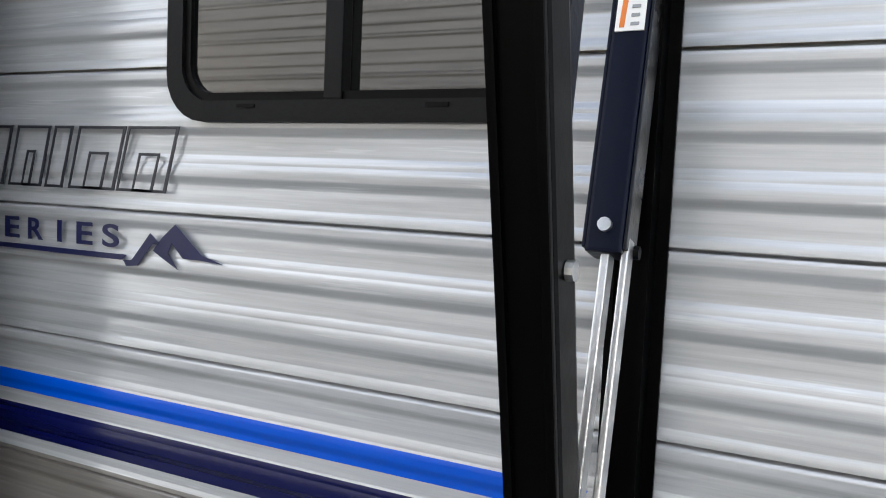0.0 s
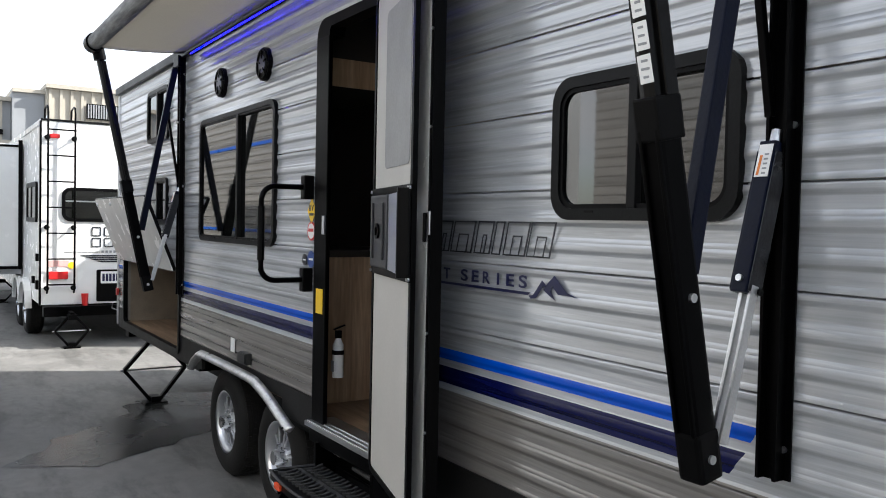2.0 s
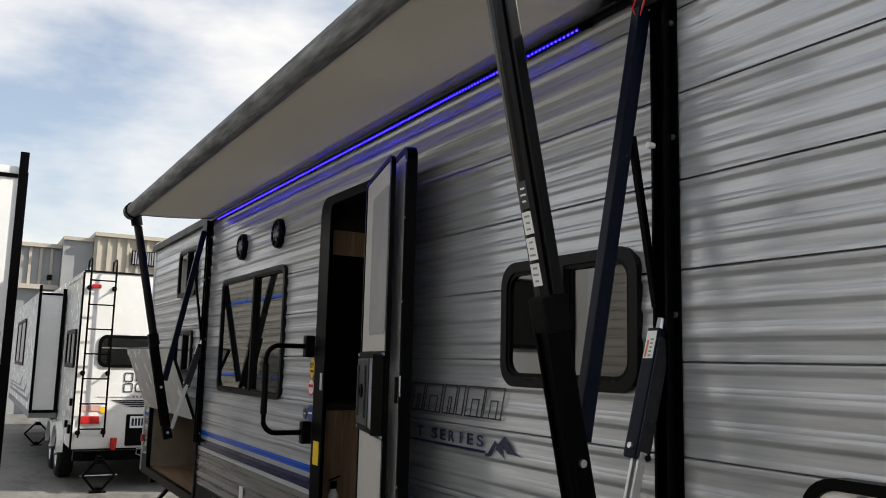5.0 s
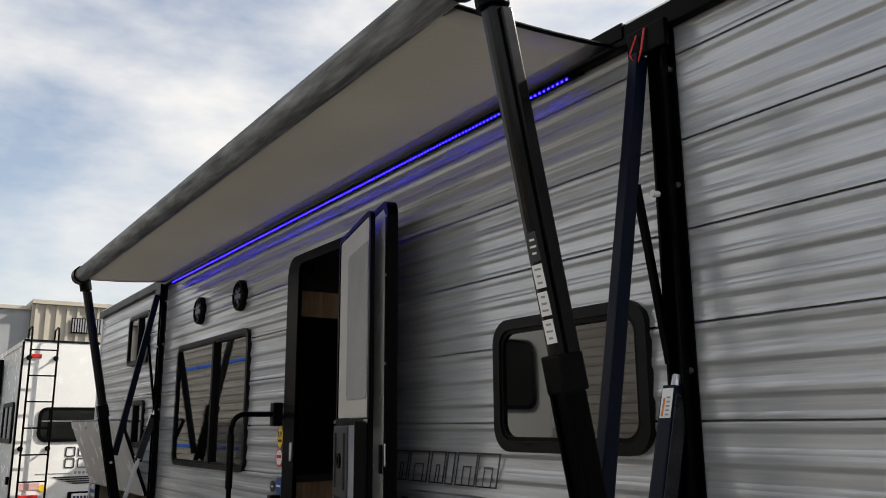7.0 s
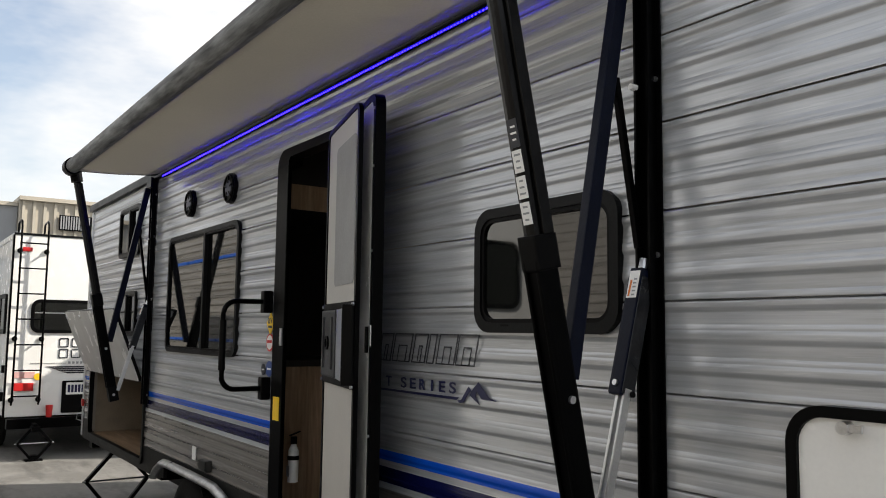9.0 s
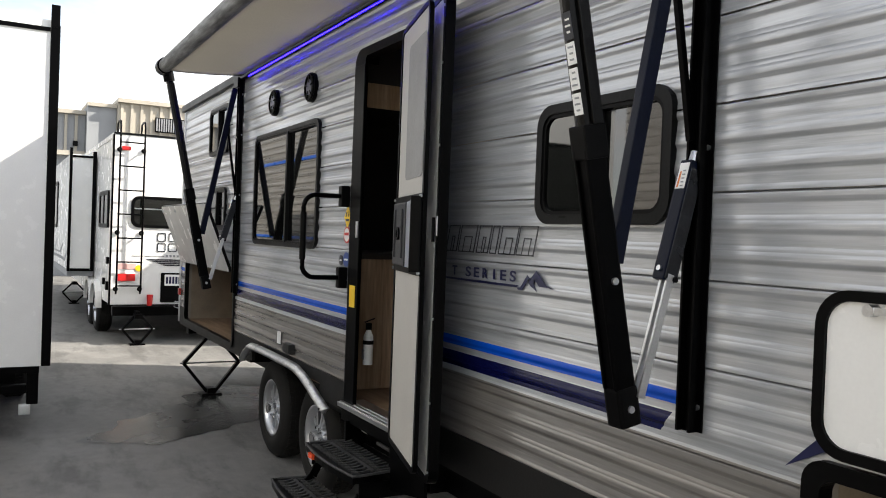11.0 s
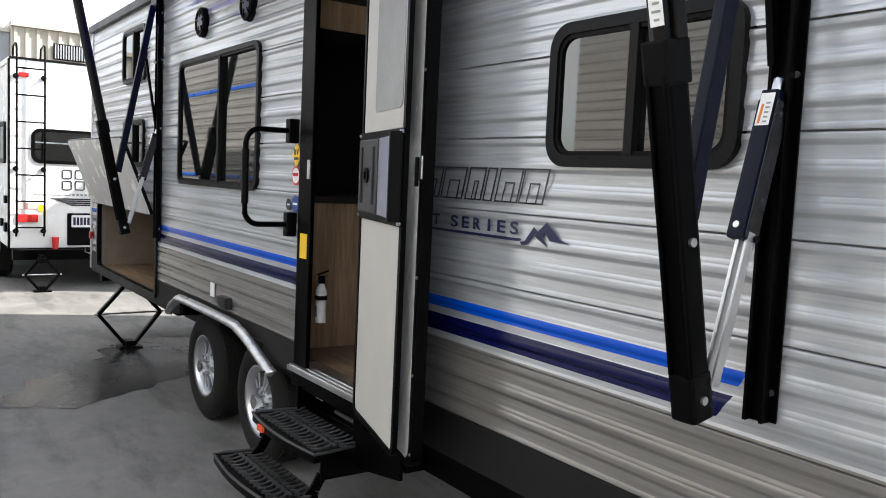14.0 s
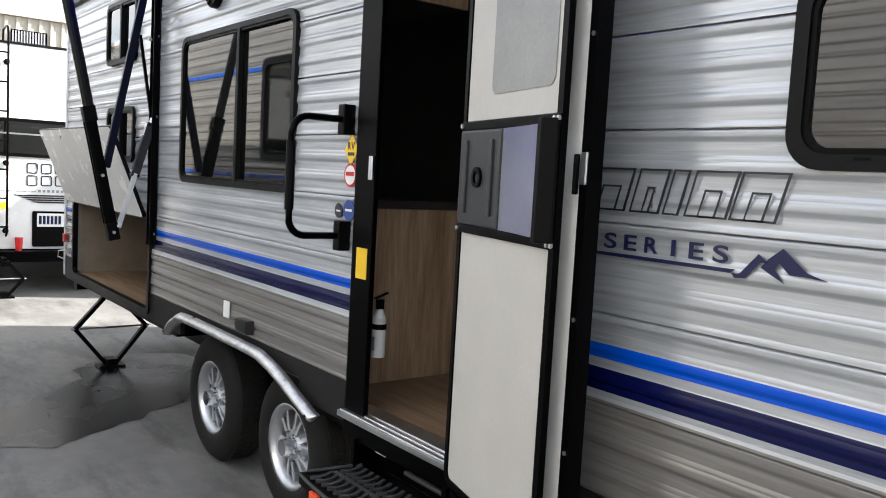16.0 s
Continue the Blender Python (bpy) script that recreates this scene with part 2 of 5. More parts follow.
def box(bm, x0, x1, y0, y1, z0, z1, bevel=0.0, m=None):
    r = bmesh.ops.create_cube(bm, size=1.0)
    vs = r["verts"]
    for v in vs:
        v.co = Vector(((x0 + x1) / 2 + v.co.x * (x1 - x0), (y0 + y1) / 2 + v.co.y * (y1 - y0), (z0 + z1) / 2 + v.co.z * (z1 - z0)))
    if bevel:
        es = {e for v in vs for e in v.link_edges}
        r = bmesh.ops.bevel(bm, geom=list(es), offset=bevel, segments=2, affect="EDGES", profile=0.7)
        vs = {v for f in r["faces"] for v in f.verts} | {v for v in vs if v.is_valid}
    if m is not None:
        bmesh.ops.transform(bm, matrix=m, verts=list(vs))
    return bm


def B():
    return bmesh.new()


def rod(bm, p0, p1, r, seg=14, r2=None):
    p0, p1 = Vector(p0), Vector(p1)
    d = p1 - p0
    m = Matrix.Translation((p0 + p1) / 2) @ d.to_track_quat("Z", "Y").to_matrix().to_4x4()
    bmesh.ops.create_cone(bm, cap_ends=True, segments=seg, radius1=r, radius2=r if r2 is None else r2, depth=d.length, matrix=m)
    return bm


def beam(bm, p0, p1, w, h, bevel=0.004):
    """A bar of section w (along x) by h from p0 to p1."""
    p0, p1 = Vector(p0), Vector(p1)
    d = p1 - p0
    zx = d.normalized()
    xx = Vector((1, 0, 0)) - zx * zx.x
    if xx.length < 0.05:
        xx = Vector((0, 1, 0)) - zx * zx.y
    xx.normalize()
    yx = zx.cross(xx)
    m = Matrix((xx, yx, zx)).transposed().to_4x4()
    m.translation = (p0 + p1) / 2
    return box(bm, -w / 2, w / 2, -h / 2, h / 2, -d.length / 2, d.length / 2, bevel, m)


def tube(bm, pts, r, seg=10):
    """A round bar along a line of points."""
    pts = [Vector(p) for p in pts]
    rings = []
    ref = Vector((0, 0, 1))
    for i, p in enumerate(pts):
        t = (pts[min(i + 1, len(pts) - 1)] - pts[max(i - 1, 0)]).normalized()
        a = t.cross(ref)
        if a.length < 0.1:
            a = t.cross(Vector((1, 0, 0)))
        a.normalize()
        b2 = t.cross(a)
        rings.append([bm.verts.new(p + r * (math.cos(k * 2 * math.pi / seg) * a + math.sin(k * 2 * math.pi / seg) * b2)) for k in range(seg)])
        if i and (rings[-1][0].co - rings[-2][0].co).length > (rings[-1][seg // 2].co - rings[-2][0].co).length:
            rings[-1] = rings[-1][seg // 2:] + rings[-1][:seg // 2]
    for r0, r1 in zip(rings, rings[1:]):
        for k in range(seg):
            bm.faces.new((r0[k], r0[(k + 1) % seg], r1[(k + 1) % seg], r1[k]))
    bm.faces.new(rings[0])
    bm.faces.new(rings[-1][::-1])
    bmesh.ops.recalc_face_normals(bm, faces=bm.faces)
    return bm


def rounded(x0, x1, z0, z1, r, n=6):
    """The outline of a rounded rectangle, counter-clockwise."""
    out = []
    for cx, cz, a0 in ((x1 - r, z1 - r, 0), (x0 + r, z1 - r, 90), (x0 + r, z0 + r, 180), (x1 - r, z0 + r, 270)):
        for k in range(n + 1):
            a = radians(a0 + 90 * k / n)
            out.append((cx + r * math.cos(a), cz + r * math.sin(a)))
    return out


def prism(bm, outline, y0, y1):
    """A flat outline in x and z, as thick as y0 to y1."""
    a = [bm.verts.new((x, y0, z)) for x, z in outline]
    b2 = [bm.verts.new((x, y1, z)) for x, z in outline]
    bm.faces.new(a)
    bm.faces.new(b2[::-1])
    for i in range(len(a)):
        j = (i + 1) % len(a)
        bm.faces.new((a[j], a[i], b2[i], b2[j]))
    bmesh.ops.recalc_face_normals(bm, faces=bm.faces)
    return bm


def ring(bm, outer, inner, y0, y1):
    """A frame between two outlines with the same number of corners."""
    n = len(outer)
    vs = [[bm.verts.new((x, y, z)) for x, z in o] for o, y in ((outer, y0), (inner, y0), (inner, y1), (outer, y1))]
    for k in range(4):
        a, b2 = vs[k], vs[(k + 1) % 4]
        for i in range(n):
            j = (i + 1) % n
            bm.faces.new((a[i], a[j], b2[j], b2[i]))
    bmesh.ops.recalc_face_normals(bm, faces=bm.faces)
    return bm


def cut_x(x0, x1, za, zb, holes):
    """The stretches of x0 to x1 that no hole takes between za and zb."""
    out = [(x0, x1)]
    zm = (za + zb) / 2
    for a, b2, c, d in holes:
        if c < zm < d:
            out = [s for p, q in out for s in ((p, min(q, a)), (max(p, b2), q)) if s[1] - s[0] > 1e-4]
    return out


def siding(bm, x0, x1, z0, z1, y, face, holes, pitch=0.0823, deep=0.0065):
    """One corrugated siding panel. face: -1 looks to -y, 1 to +y."""
    zs, k = {z0, z1}, -1
    while z0 + (k + 0.57) * pitch < z1:
        for u in (0, 0.03, 0.07, 0.12, 0.17, 0.2, 0.3, 0.42, 0.44, 0.46, 0.6, 0.62, 0.64, 0.8, 0.99):
            zz = z0 + (k + 0.57 + u) * pitch
            if z0 < zz < z1:
                zs.add(zz)
        k += 1
    for a, b2, c, d in holes:
        zs |= {q for q in (c, d) if z0 < q < z1}
    zs |= {z1 - 0.006, z1 - 0.005}
    zs = sorted(zs)

    def off(z):
        if z > z1 - 0.0055:
            return -0.012
        u = ((z - z0) / pitch - 0.57) % 1.0
        if u < 0.2:
            return 0.002 + deep * (0.5 - 0.5 * math.cos(math.pi * u / 0.2))
        step = 0.0012 * ((u < 0.43) + (u < 0.61))
        return 0.002 + (deep - 0.0024) * (1 - (u - 0.2) / 0.8) + step

    for za, zb in zip(zs, zs[1:]):
        for a, b2 in cut_x(x0, x1, za, zb, holes):
            q = [bm.verts.new((xx, y + face * off(zz), zz)) for xx, zz in ((a, za), (b2, za), (b2, zb), (a, zb))]
            bm.faces.new(q if face < 0 else q[::-1])
    bmesh.ops.remove_doubles(bm, verts=bm.verts, dist=0.0002)
    return bm


def pieces(bm):
    """Each loose piece of bm as a bmesh of its own."""
    bm.faces.ensure_lookup_table()
    seen, out = set(), []
    for f0 in bm.faces:
        if f0 in seen:
            continue
        stack, group = [f0], []
        seen.add(f0)
        while stack:
            f1 = stack.pop()
            group.append(f1)
            for e in f1.edges:
                for f2 in e.link_faces:
                    if f2 not in seen:
                        seen.add(f2)
                        stack.append(f2)
        b2, vm = bmesh.new(), {}
        for f1 in group:
            for v in f1.verts:
                if v not in vm:
                    vm[v] = b2.verts.new(v.co)
            b2.faces.new([vm[v] for v in f1.verts])
        out.append(b2)
    bm.free()
    return out


def slab(bm, x0, x1, z0, z1, y0, y1, holes):
    """A flat wall with holes through it."""
    zs = sorted({z0, z1} | {q for h in holes for q in h[2:] if z0 < q < z1})
    for za, zb in zip(zs, zs[1:]):
        for a, b2 in cut_x(x0, x1, za, zb, holes):
            box(bm, a, b2, y0, y1, za, zb)
    return bm


# ---- ground ----
g = B()
q = [g.verts.new(p) for p in ((-400, -400, 0), (400, -400, 0), (400, 400, 0), (-400, 400, 0))]
g.faces.new(q)
solo("ground", g, M_GROUND, "grey weathered asphalt lot with stains", "ground", kind="structure")

# ---- the travel trailer ----
X_END, X_FRONT, Z_BOT, Z_TOP, Y_IN, Y_BACK = -7.31, 1.95, 0.70, 2.90, 0.045, 2.40
Z_TRIM = 0.645
HOLES = [
    (-2.56, -1.80, 0.60, 2.66),   # entry door
    (-4.50, -3.16, 1.585, 2.325),    # large window
    (-0.75, -0.135, 1.745, 2.105),  # window beside the door
    (-6.06, -5.45, 2.35, 2.71),    # bunk window, upper
    (-6.02, -5.47, 1.68, 1.98),    # bunk window, lower
    (-7.00, -5.08, 0.69, 1.29),   # rear storage opening
    (0.44, 1.60, 0.84, 1.115),     # front storage opening
    (-4.49, -3.00, 0.60, 0.735),    # wheel arch
]
trailer = thing("travel_trailer", (-2.2, 1.2, 0), "grey corrugated travel trailer with blue and navy stripes, parked on asphalt", "trailer")
seams = [0.815] + [2.548 - 0.2467 * k for k in range(6, -1, -1)] + [2.795, Z_TOP]
for za, zb in zip(seams, seams[1:]):
    for piece in pieces(siding(B(), X_END, X_FRONT, za, zb, 0.0, -1, HOLES)):
        part("siding_panel", piece, M_SIDING, trailer, smooth=True)
part("lower_trim", slab(B(), X_END, X_FRONT, Z_TRIM, 0.811, -0.006, 0.02, HOLES), mat("dark_trim", (0.014, 0.0136, 0.0132), 0.5, spec=0.25), trailer, "dark grey lower trim band")
bm = slab(B(), X_END + 0.03, X_FRONT, Z_BOT + 0.01, Z_TOP - 0.01, 0.022, Y_IN, HOLES)
bmesh.ops.remove_doubles(bm, verts=bm.verts, dist=0.0005)
part("side_wall", bm, M_INNER, trailer)
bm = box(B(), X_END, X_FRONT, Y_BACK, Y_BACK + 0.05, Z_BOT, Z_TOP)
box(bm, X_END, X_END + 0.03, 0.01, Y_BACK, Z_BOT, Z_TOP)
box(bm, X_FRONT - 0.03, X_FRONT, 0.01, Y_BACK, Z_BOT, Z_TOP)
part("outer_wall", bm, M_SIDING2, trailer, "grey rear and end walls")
part("roof", box(B(), X_END - 0.02, X_FRONT, -0.02, Y_BACK + 0.05, Z_TOP + 0.002, Z_TOP + 0.06, 0.015), M_WHITE, trailer, "white roof membrane")
part("gutter_rail", box(B(), X_END - 0.02, X_FRONT, -0.045, -0.012, Z_TOP - 0.03, Z_TOP + 0.035, 0.006), M_BLACK, trailer, "black drip rail along the roof edge")
part("roof_moulding", box(B(), 0.09, X_FRONT - 0.02, -0.055, -0.012, Z_TOP + 0.037, Z_TOP + 0.085, 0.012), M_BLACK, trailer, "raised black moulding on the roof edge")
for x0, x1, y0 in ((X_END, -4.56, 0.0), (-4.558, -2.852, 0.33), (-2.85, X_FRONT, 0.0)):
    part("floor_pan", box(B(), x0, x1, y0, Y_BACK, 0.62, Z_BOT - 0.004), M_BLACK, trailer)
part("chassis_rail", box(B(), X_END + 0.02, X_FRONT, 0.27, 0.39, 0.485, 0.618), M_BLACK, trailer)
part("corner_trim", box(B(), X_END - 0.012, X_END + 0.022, -0.018, 0.02, Z_TRIM, Z_TOP - 0.03, 0.005), M_ALU, trailer, "aluminium corner trim")
part("bumper", box(B(), X_END - 0.14, X_END - 0.03, 0.1, 2.3, 0.5, 0.6, 0.01), M_BLACK, trailer)
part("skirt_panel", box(B(), -1.7, X_FRONT, 0.03, 0.06, 0.52, Z_BOT - 0.002), M_BLACK, trailer, "black underbelly panel")

# inside, seen through the doorway
part("room_floor", box(B(), -3.6, -1.2, 0.05, Y_BACK, Z_BOT, Z_BOT + 0.008), M_FLOORWOOD, trailer, "brown wood-look vinyl floor")
part("room_ceiling", box(B(), X_END + 0.04, X_FRONT - 0.04, 0.05, Y_BACK, 2.82, 2.86), M_INNER, trailer)
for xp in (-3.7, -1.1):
    part("partition", box(B(), xp, xp + 0.04, 0.06, Y_BACK, Z_BOT, 2.82), M_ROOM_SHADE, trailer)


def window(x0, x1, z0, z1, r, split, fw=0.028, glass=M_GLASS):
    fr = part("window", ring(B(), rounded(x0, x1, z0, z1, r), rounded(x0 + fw, x1 - fw, z0 + fw, z1 - fw, r * 0.72), -0.026, 0.02), M_FRAME, trailer, "dark tinted sliding window in a black frame")
    part("pane_seal", ring(B(), rounded(x0 + fw - 0.002, x1 - fw + 0.002, z0 + fw - 0.002, z1 - fw + 0.002, r * 0.73), rounded(x0 + fw + 0.013, x1 - fw - 0.013, z0 + fw + 0.013, z1 - fw - 0.013, r * 0.6), -0.020, 0.012), M_RUBBER, fr)
    xs = x0 + (x1 - x0) * split
    part("pane", prism(B(), rounded(x0 + 0.04, xs + 0.012, z0 + 0.04, z1 - 0.04, r * 0.5), -0.012, -0.006), glass, fr)
    part("pane", prism(B(), rounded(xs - 0.012, x1 - 0.04, z0 + 0.04, z1 - 0.04, r * 0.5), 0.0, 0.006), glass, fr)
    part("mullion", box(B(), xs - 0.016, xs + 0.016, -0.026, 0.0, z0 + fw, z1 - fw, 0.003), M_FRAME, fr)
    for k in (0.25, 0.75):
        xx = x0 + (x1 - x0) * k
        part("drain_slot", box(B(), xx - 0.018, xx + 0.018, -0.028, -0.022, z0 + 0.022, z0 + 0.028), M_RUBBER, fr)
    return fr


window(-4.54, -3.12, 1.545, 2.365, 0.075, 0.56)
window(-0.785, -0.10, 1.713, 2.14, 0.08, 0.49, 0.034)
window(-6.10, -5.41, 2.315, 2.745, 0.07, 0.5)
window(-6.06, -5.43, 1.64, 2.015, 0.07, 0.5)

# entry door frame
jamb = part("door_frame", box(B(), -2.572, -2.43, -0.024, -0.002, 0.69, 2.58, 0.006), M_BLACK, trailer, "black entry door frame")
part("head", prism(B(), [(-2.572, 2.578)] + [(-2.572 + 0.09 - 0.09 * math.cos(radians(a)), 2.578 + 0.09 * math.sin(radians(a))) for a in range(15, 91, 15)] + [(-1.79, 2.668), (-1.79, 2.62), (-2.41, 2.62), (-2.43, 2.60), (-2.43, 2.578)], -0.022, 0.058), M_BLACK, jamb)
part("hinge_jamb", box(B(), -1.835, -1.785, -0.033, 0.058, 0.69, 2.619, 0.004), M_BLACK, jamb)
part("sill", box(B(), -2.57, -1.80, -0.06, 0.10, 0.688, 0.712, 0.004), M_ALU, jamb, "ribbed aluminium door sill")
for k in range(3):
    part("sill_rib", box(B(), -2.56, -1.81, -0.05 + k * 0.03, -0.042 + k * 0.03, 0.712, 0.717), M_ALU, jamb)
part("sill_face", box(B(), -2.555, -1.785, -0.04, 0.0, 0.615, 0.687, 0.004), M_BLACK, jamb)
part("strike_plate", box(B(), -2.462, -2.434, -0.034, -0.0245, 1.63, 1.72, 0.003), M_ALU, jamb)
part("sticker", box(B(), -2.53, -2.455, -0.0275, -0.0245, 1.245, 1.365), M_YELLOW, jamb, "yellow safety sticker")

# cabinet end behind the doorway
cab = thing("kitchen_cabinet", (-3.2, 0.8, Z_BOT), "light brown wood kitchen cabinet with dark worktop", "cabinet")
part("carcass", box(B(), -3.5, -2.874, 0.07, 1.40, Z_BOT + 0.009, 1.50), M_ROOM_SHADE, cab)
yy = 0.07
for k in range(9):
    wd = 0.12 + 0.05 * ((k * 7) % 3) / 2
    part("panel", box(B(), -2.873, -2.86, yy, yy + wd - 0.001, Z_BOT + 0.009, 1.50), M_WOOD, cab)
    yy += wd
part("worktop", box(B(), -3.5, -2.84, 0.06, 1.42, 1.502, 1.54, 0.008), mat("dark_laminate", (0.05, 0.045, 0.04), 0.4), cab, "dark laminate worktop")
over = thing("wall_cabinet", (-3.2, 0.4, 2.40), "wood overhead cabinet against the partition", "cabinet")
part("carcass", box(B(), -3.4, -2.66, 0.07, 0.55, 2.38, 2.81), M_ROOM_SHADE, over)
part("panel", box(B(), -2.659, -2.645, 0.07, 0.55, 2.38, 2.52), M_WOOD, over)

ext = thing("fire_extinguisher", (-2.545, 0.105, 0.915), "white fire extinguisher with black handle inside the doorway", "extinguisher")
part("bottle", rod(B(), (-2.545, 0.105, 0.915), (-2.545, 0.105, 1.075), 0.028, 24), M_WHITE, ext)
part("shoulder", rod(B(), (-2.545, 0.105, 1.0755), (-2.545, 0.105, 1.11), 0.028, 24, 0.012), M_WHITE, ext)
part("valve", box(B(), -2.555, -2.535, 0.09, 0.12, 1.111, 1.15, 0.003), M_RUBBER, ext)
part("lever", beam(B(), (-2.545, 0.08, 1.155), (-2.545, 0.14, 1.175), 0.014, 0.006, 0.001), M_RUBBER, ext)
part("strap", rod(B(), (-2.545, 0.105, 1.03), (-2.545, 0.105, 1.052), 0.031, 24), M_RUBBER, ext)
part("print_bar", box(B(), -2.56, -2.53, 0.073, 0.0765, 0.945, 1.0), M_GREYWALL, ext)

# the open entry door, with its screen door folded on it
HX, HY = -1.815, -0.035
ang = math.atan2(-0.205 - HY, -1.187 - HX)
DW = math.hypot(-0.205 - HY, -1.187 - HX)
DM = Matrix.Translation((HX, HY, 0)) @ Matrix.Rotation(ang, 4, "Z")
# door space: x from hinge to free edge, y > 0 behind, towards the wall; y < 0 towards the camera
DZ0, DZ1 = 0.655, 2.635


def dbox(x0, x1, y0, y1, z0, z1, bevel=0.004, bm=None):
    return box(bm if bm is not None else B(), x0, x1, y0, y1, z0, z1, bevel, DM)


def dout(bm):
    bmesh.ops.transform(bm, matrix=DM, verts=bm.verts)
    return bm


door = part("entry_door", dout(prism(B(), rounded(0, DW, DZ0, DZ1, 0.06), 0.004, 0.026)), M_BLACK, trailer, "open entry door, black edges, grey inner face")
part("inner_skin", dout(prism(B(), rounded(0.008, DW - 0.008, DZ0 + 0.008, DZ1 - 0.008, 0.055), 0.0, 0.0035)), M_WHITE, door, "white inner skin")
part("edge_band", dout(ring(B(), rounded(-0.004, DW + 0.012, DZ0 - 0.012, DZ1 + 0.012, 0.065), rounded(0.012, DW - 0.024, DZ0 + 0.012, DZ1 - 0.012, 0.055), -0.006, 0.035)), M_BLACK, door)
for zz in (0.70, 0.98, 1.32, 2.02, 2.35, 2.58):
    part("screw", dout(rod(B(), (DW - 0.004, -0.010, zz), (DW - 0.004, -0.0055, zz), 0.006, 8)), M_ALU, door)
part("latch", dbox(DW - 0.018, DW + 0.010, -0.012, -0.0055, 1.655, 1.735), M_ALU, door, "steel latch plate")
part("lock_slot", dbox(DW - 0.034, DW - 0.024, -0.022, -0.008, 1.63, 1.73), M_RUBBER, door)
SY0, SY1 = -0.060, -0.042
SW = DW - 0.036
scr = part("screen_door", dout(ring(B(), rounded(0.01, SW, DZ0 + 0.02, DZ1 - 0.02, 0.05), rounded(0.032, SW - 0.026, DZ0 + 0.04, DZ1 - 0.04, 0.03), SY0, SY1)), M_BLACK, door, "black framed screen door with grey panel")
part("lower_panel", dbox(0.034, SW - 0.02, SY0 + 0.005, SY1 - 0.003, DZ0 + 0.042, 1.49, 0), M_PANEL, scr)
part("screen", dbox(0.034, SW - 0.02, SY0 + 0.005, SY1 - 0.003, 1.83, DZ1 - 0.042, 0), M_PANEL, scr)
part("screen_window", dout(prism(B(), rounded(0.20, SW - 0.05, 1.90, 2.50, 0.03), SY0 + 0.002, SY0 + 0.004)), mat("grey_mesh", (0.33, 0.33, 0.32), 0.7), scr)
part("crossbar", dbox(0.012, SW, SY0 - 0.004, SY1, 1.488, 1.515), M_BLACK, scr)
part("crossbar", dbox(0.012, SW, SY0 - 0.004, SY1, 1.80, 1.828), M_BLACK, scr)
part("slide_panel", dbox(0.03, 0.31, SY0 - 0.014, SY1, 1.516, 1.80, 0.008), M_SLIDE, scr, "dark grey sliding hatch panel")
for xx in (0.075, 0.25):
    part("slide_rib", dbox(xx, xx + 0.02, SY0 - 0.022, SY0 - 0.012, 1.55, 1.77, 0.004), M_SLIDE, scr)
part("slide_knob", dout(ring(B(), rounded(0.14, 0.20, 1.63, 1.69, 0.029), rounded(0.152, 0.188, 1.642, 1.678, 0.017), SY0 - 0.022, SY0 - 0.012)), M_RUBBER, scr)
SHX = SW - 0.05
bm = B()
prof = [(0.312 + (SHX - 0.312) * k / 8, SY0 - 0.008 - 0.03 * (k / 8) ** 1.3) for k in range(9)]
lo, hi = ([bm.verts.new((x, y, z)) for x, y in prof] for z in (1.516, 1.80))
for k in range(8):
    bm.faces.new((lo[k], lo[k + 1], hi[k + 1], hi[k]))
bmesh.ops.solidify(bm, geom=bm.faces[:], thickness=-0.004)
bmesh.ops.recalc_face_normals(bm, faces=bm.faces)
part("handle_shield", dout(bm), mat("polished_dark_steel", (0.80, 0.805, 0.81), 0.45, 1.0, var=0.08, bump=0.02), scr, "curved polished steel finger guard", smooth=True)
hb = B()
a = [hb.verts.new((x, y, z)) for z in (1.505, 1.815) for x, y in ((SHX, SY0 - 0.004), (SHX + 0.003, SY0 - 0.042), (SW - 0.02, SY0 - 0.046), (SW, SY0 - 0.012), (SW, SY0 - 0.002))]
for f4 in ((0, 1, 2, 3, 4), (9, 8, 7, 6, 5), (0, 5, 6, 1), (1, 6, 7, 2), (2, 7, 8, 3), (3, 8, 9, 4), (4, 9, 5, 0)):
    hb.faces.new([a[k] for k in f4])
bmesh.ops.recalc_face_normals(hb, faces=hb.faces)
bmesh.ops.bevel(hb, geom=hb.edges[:], offset=0.004, segments=2, affect="EDGES", profile=0.7)
part("handle_box", dout(hb), M_RUBBER, scr, "black door handle housing")
for zz in (1.50, 1.815):
    for xx in (0.02, SW - 0.025, SW - 0.004):
        part("corner_screw", dout(rod(B(), (xx, SY0 - 0.010, zz), (xx, SY0 - 0.004, zz), 0.007, 8)), M_ALU, scr)

# grab handle beside the door
gh = part("grab_handle", tube(B(), [(-2.64, -0.05, 1.86), (-2.64, -0.20, 1.86)] + [(-2.64, -0.20 - 0.07 * math.sin(radians(k)), 1.79 + 0.07 * math.cos(radians(k))) for k in range(15, 91, 15)] + [(-2.64, -0.27, 1.50)] + [(-2.64, -0.20 - 0.07 * math.cos(radians(k)), 1.47 - 0.07 * math.sin(radians(k))) for k in range(15, 91, 15)] + [(-2.64, -0.05, 1.40)], 0.014), M_BLACK, trailer, "black fold-out grab handle", smooth=True)
part("grip", rod(B(), (-2.64, -0.27, 1.50), (-2.64, -0.27, 1.76), 0.018, 12), M_RUBBER, gh, "foam grip")
part("bracket", box(B(), -2.665, -2.615, -0.06, -0.006, 1.80, 1.92, 0.01), M_RUBBER, gh)
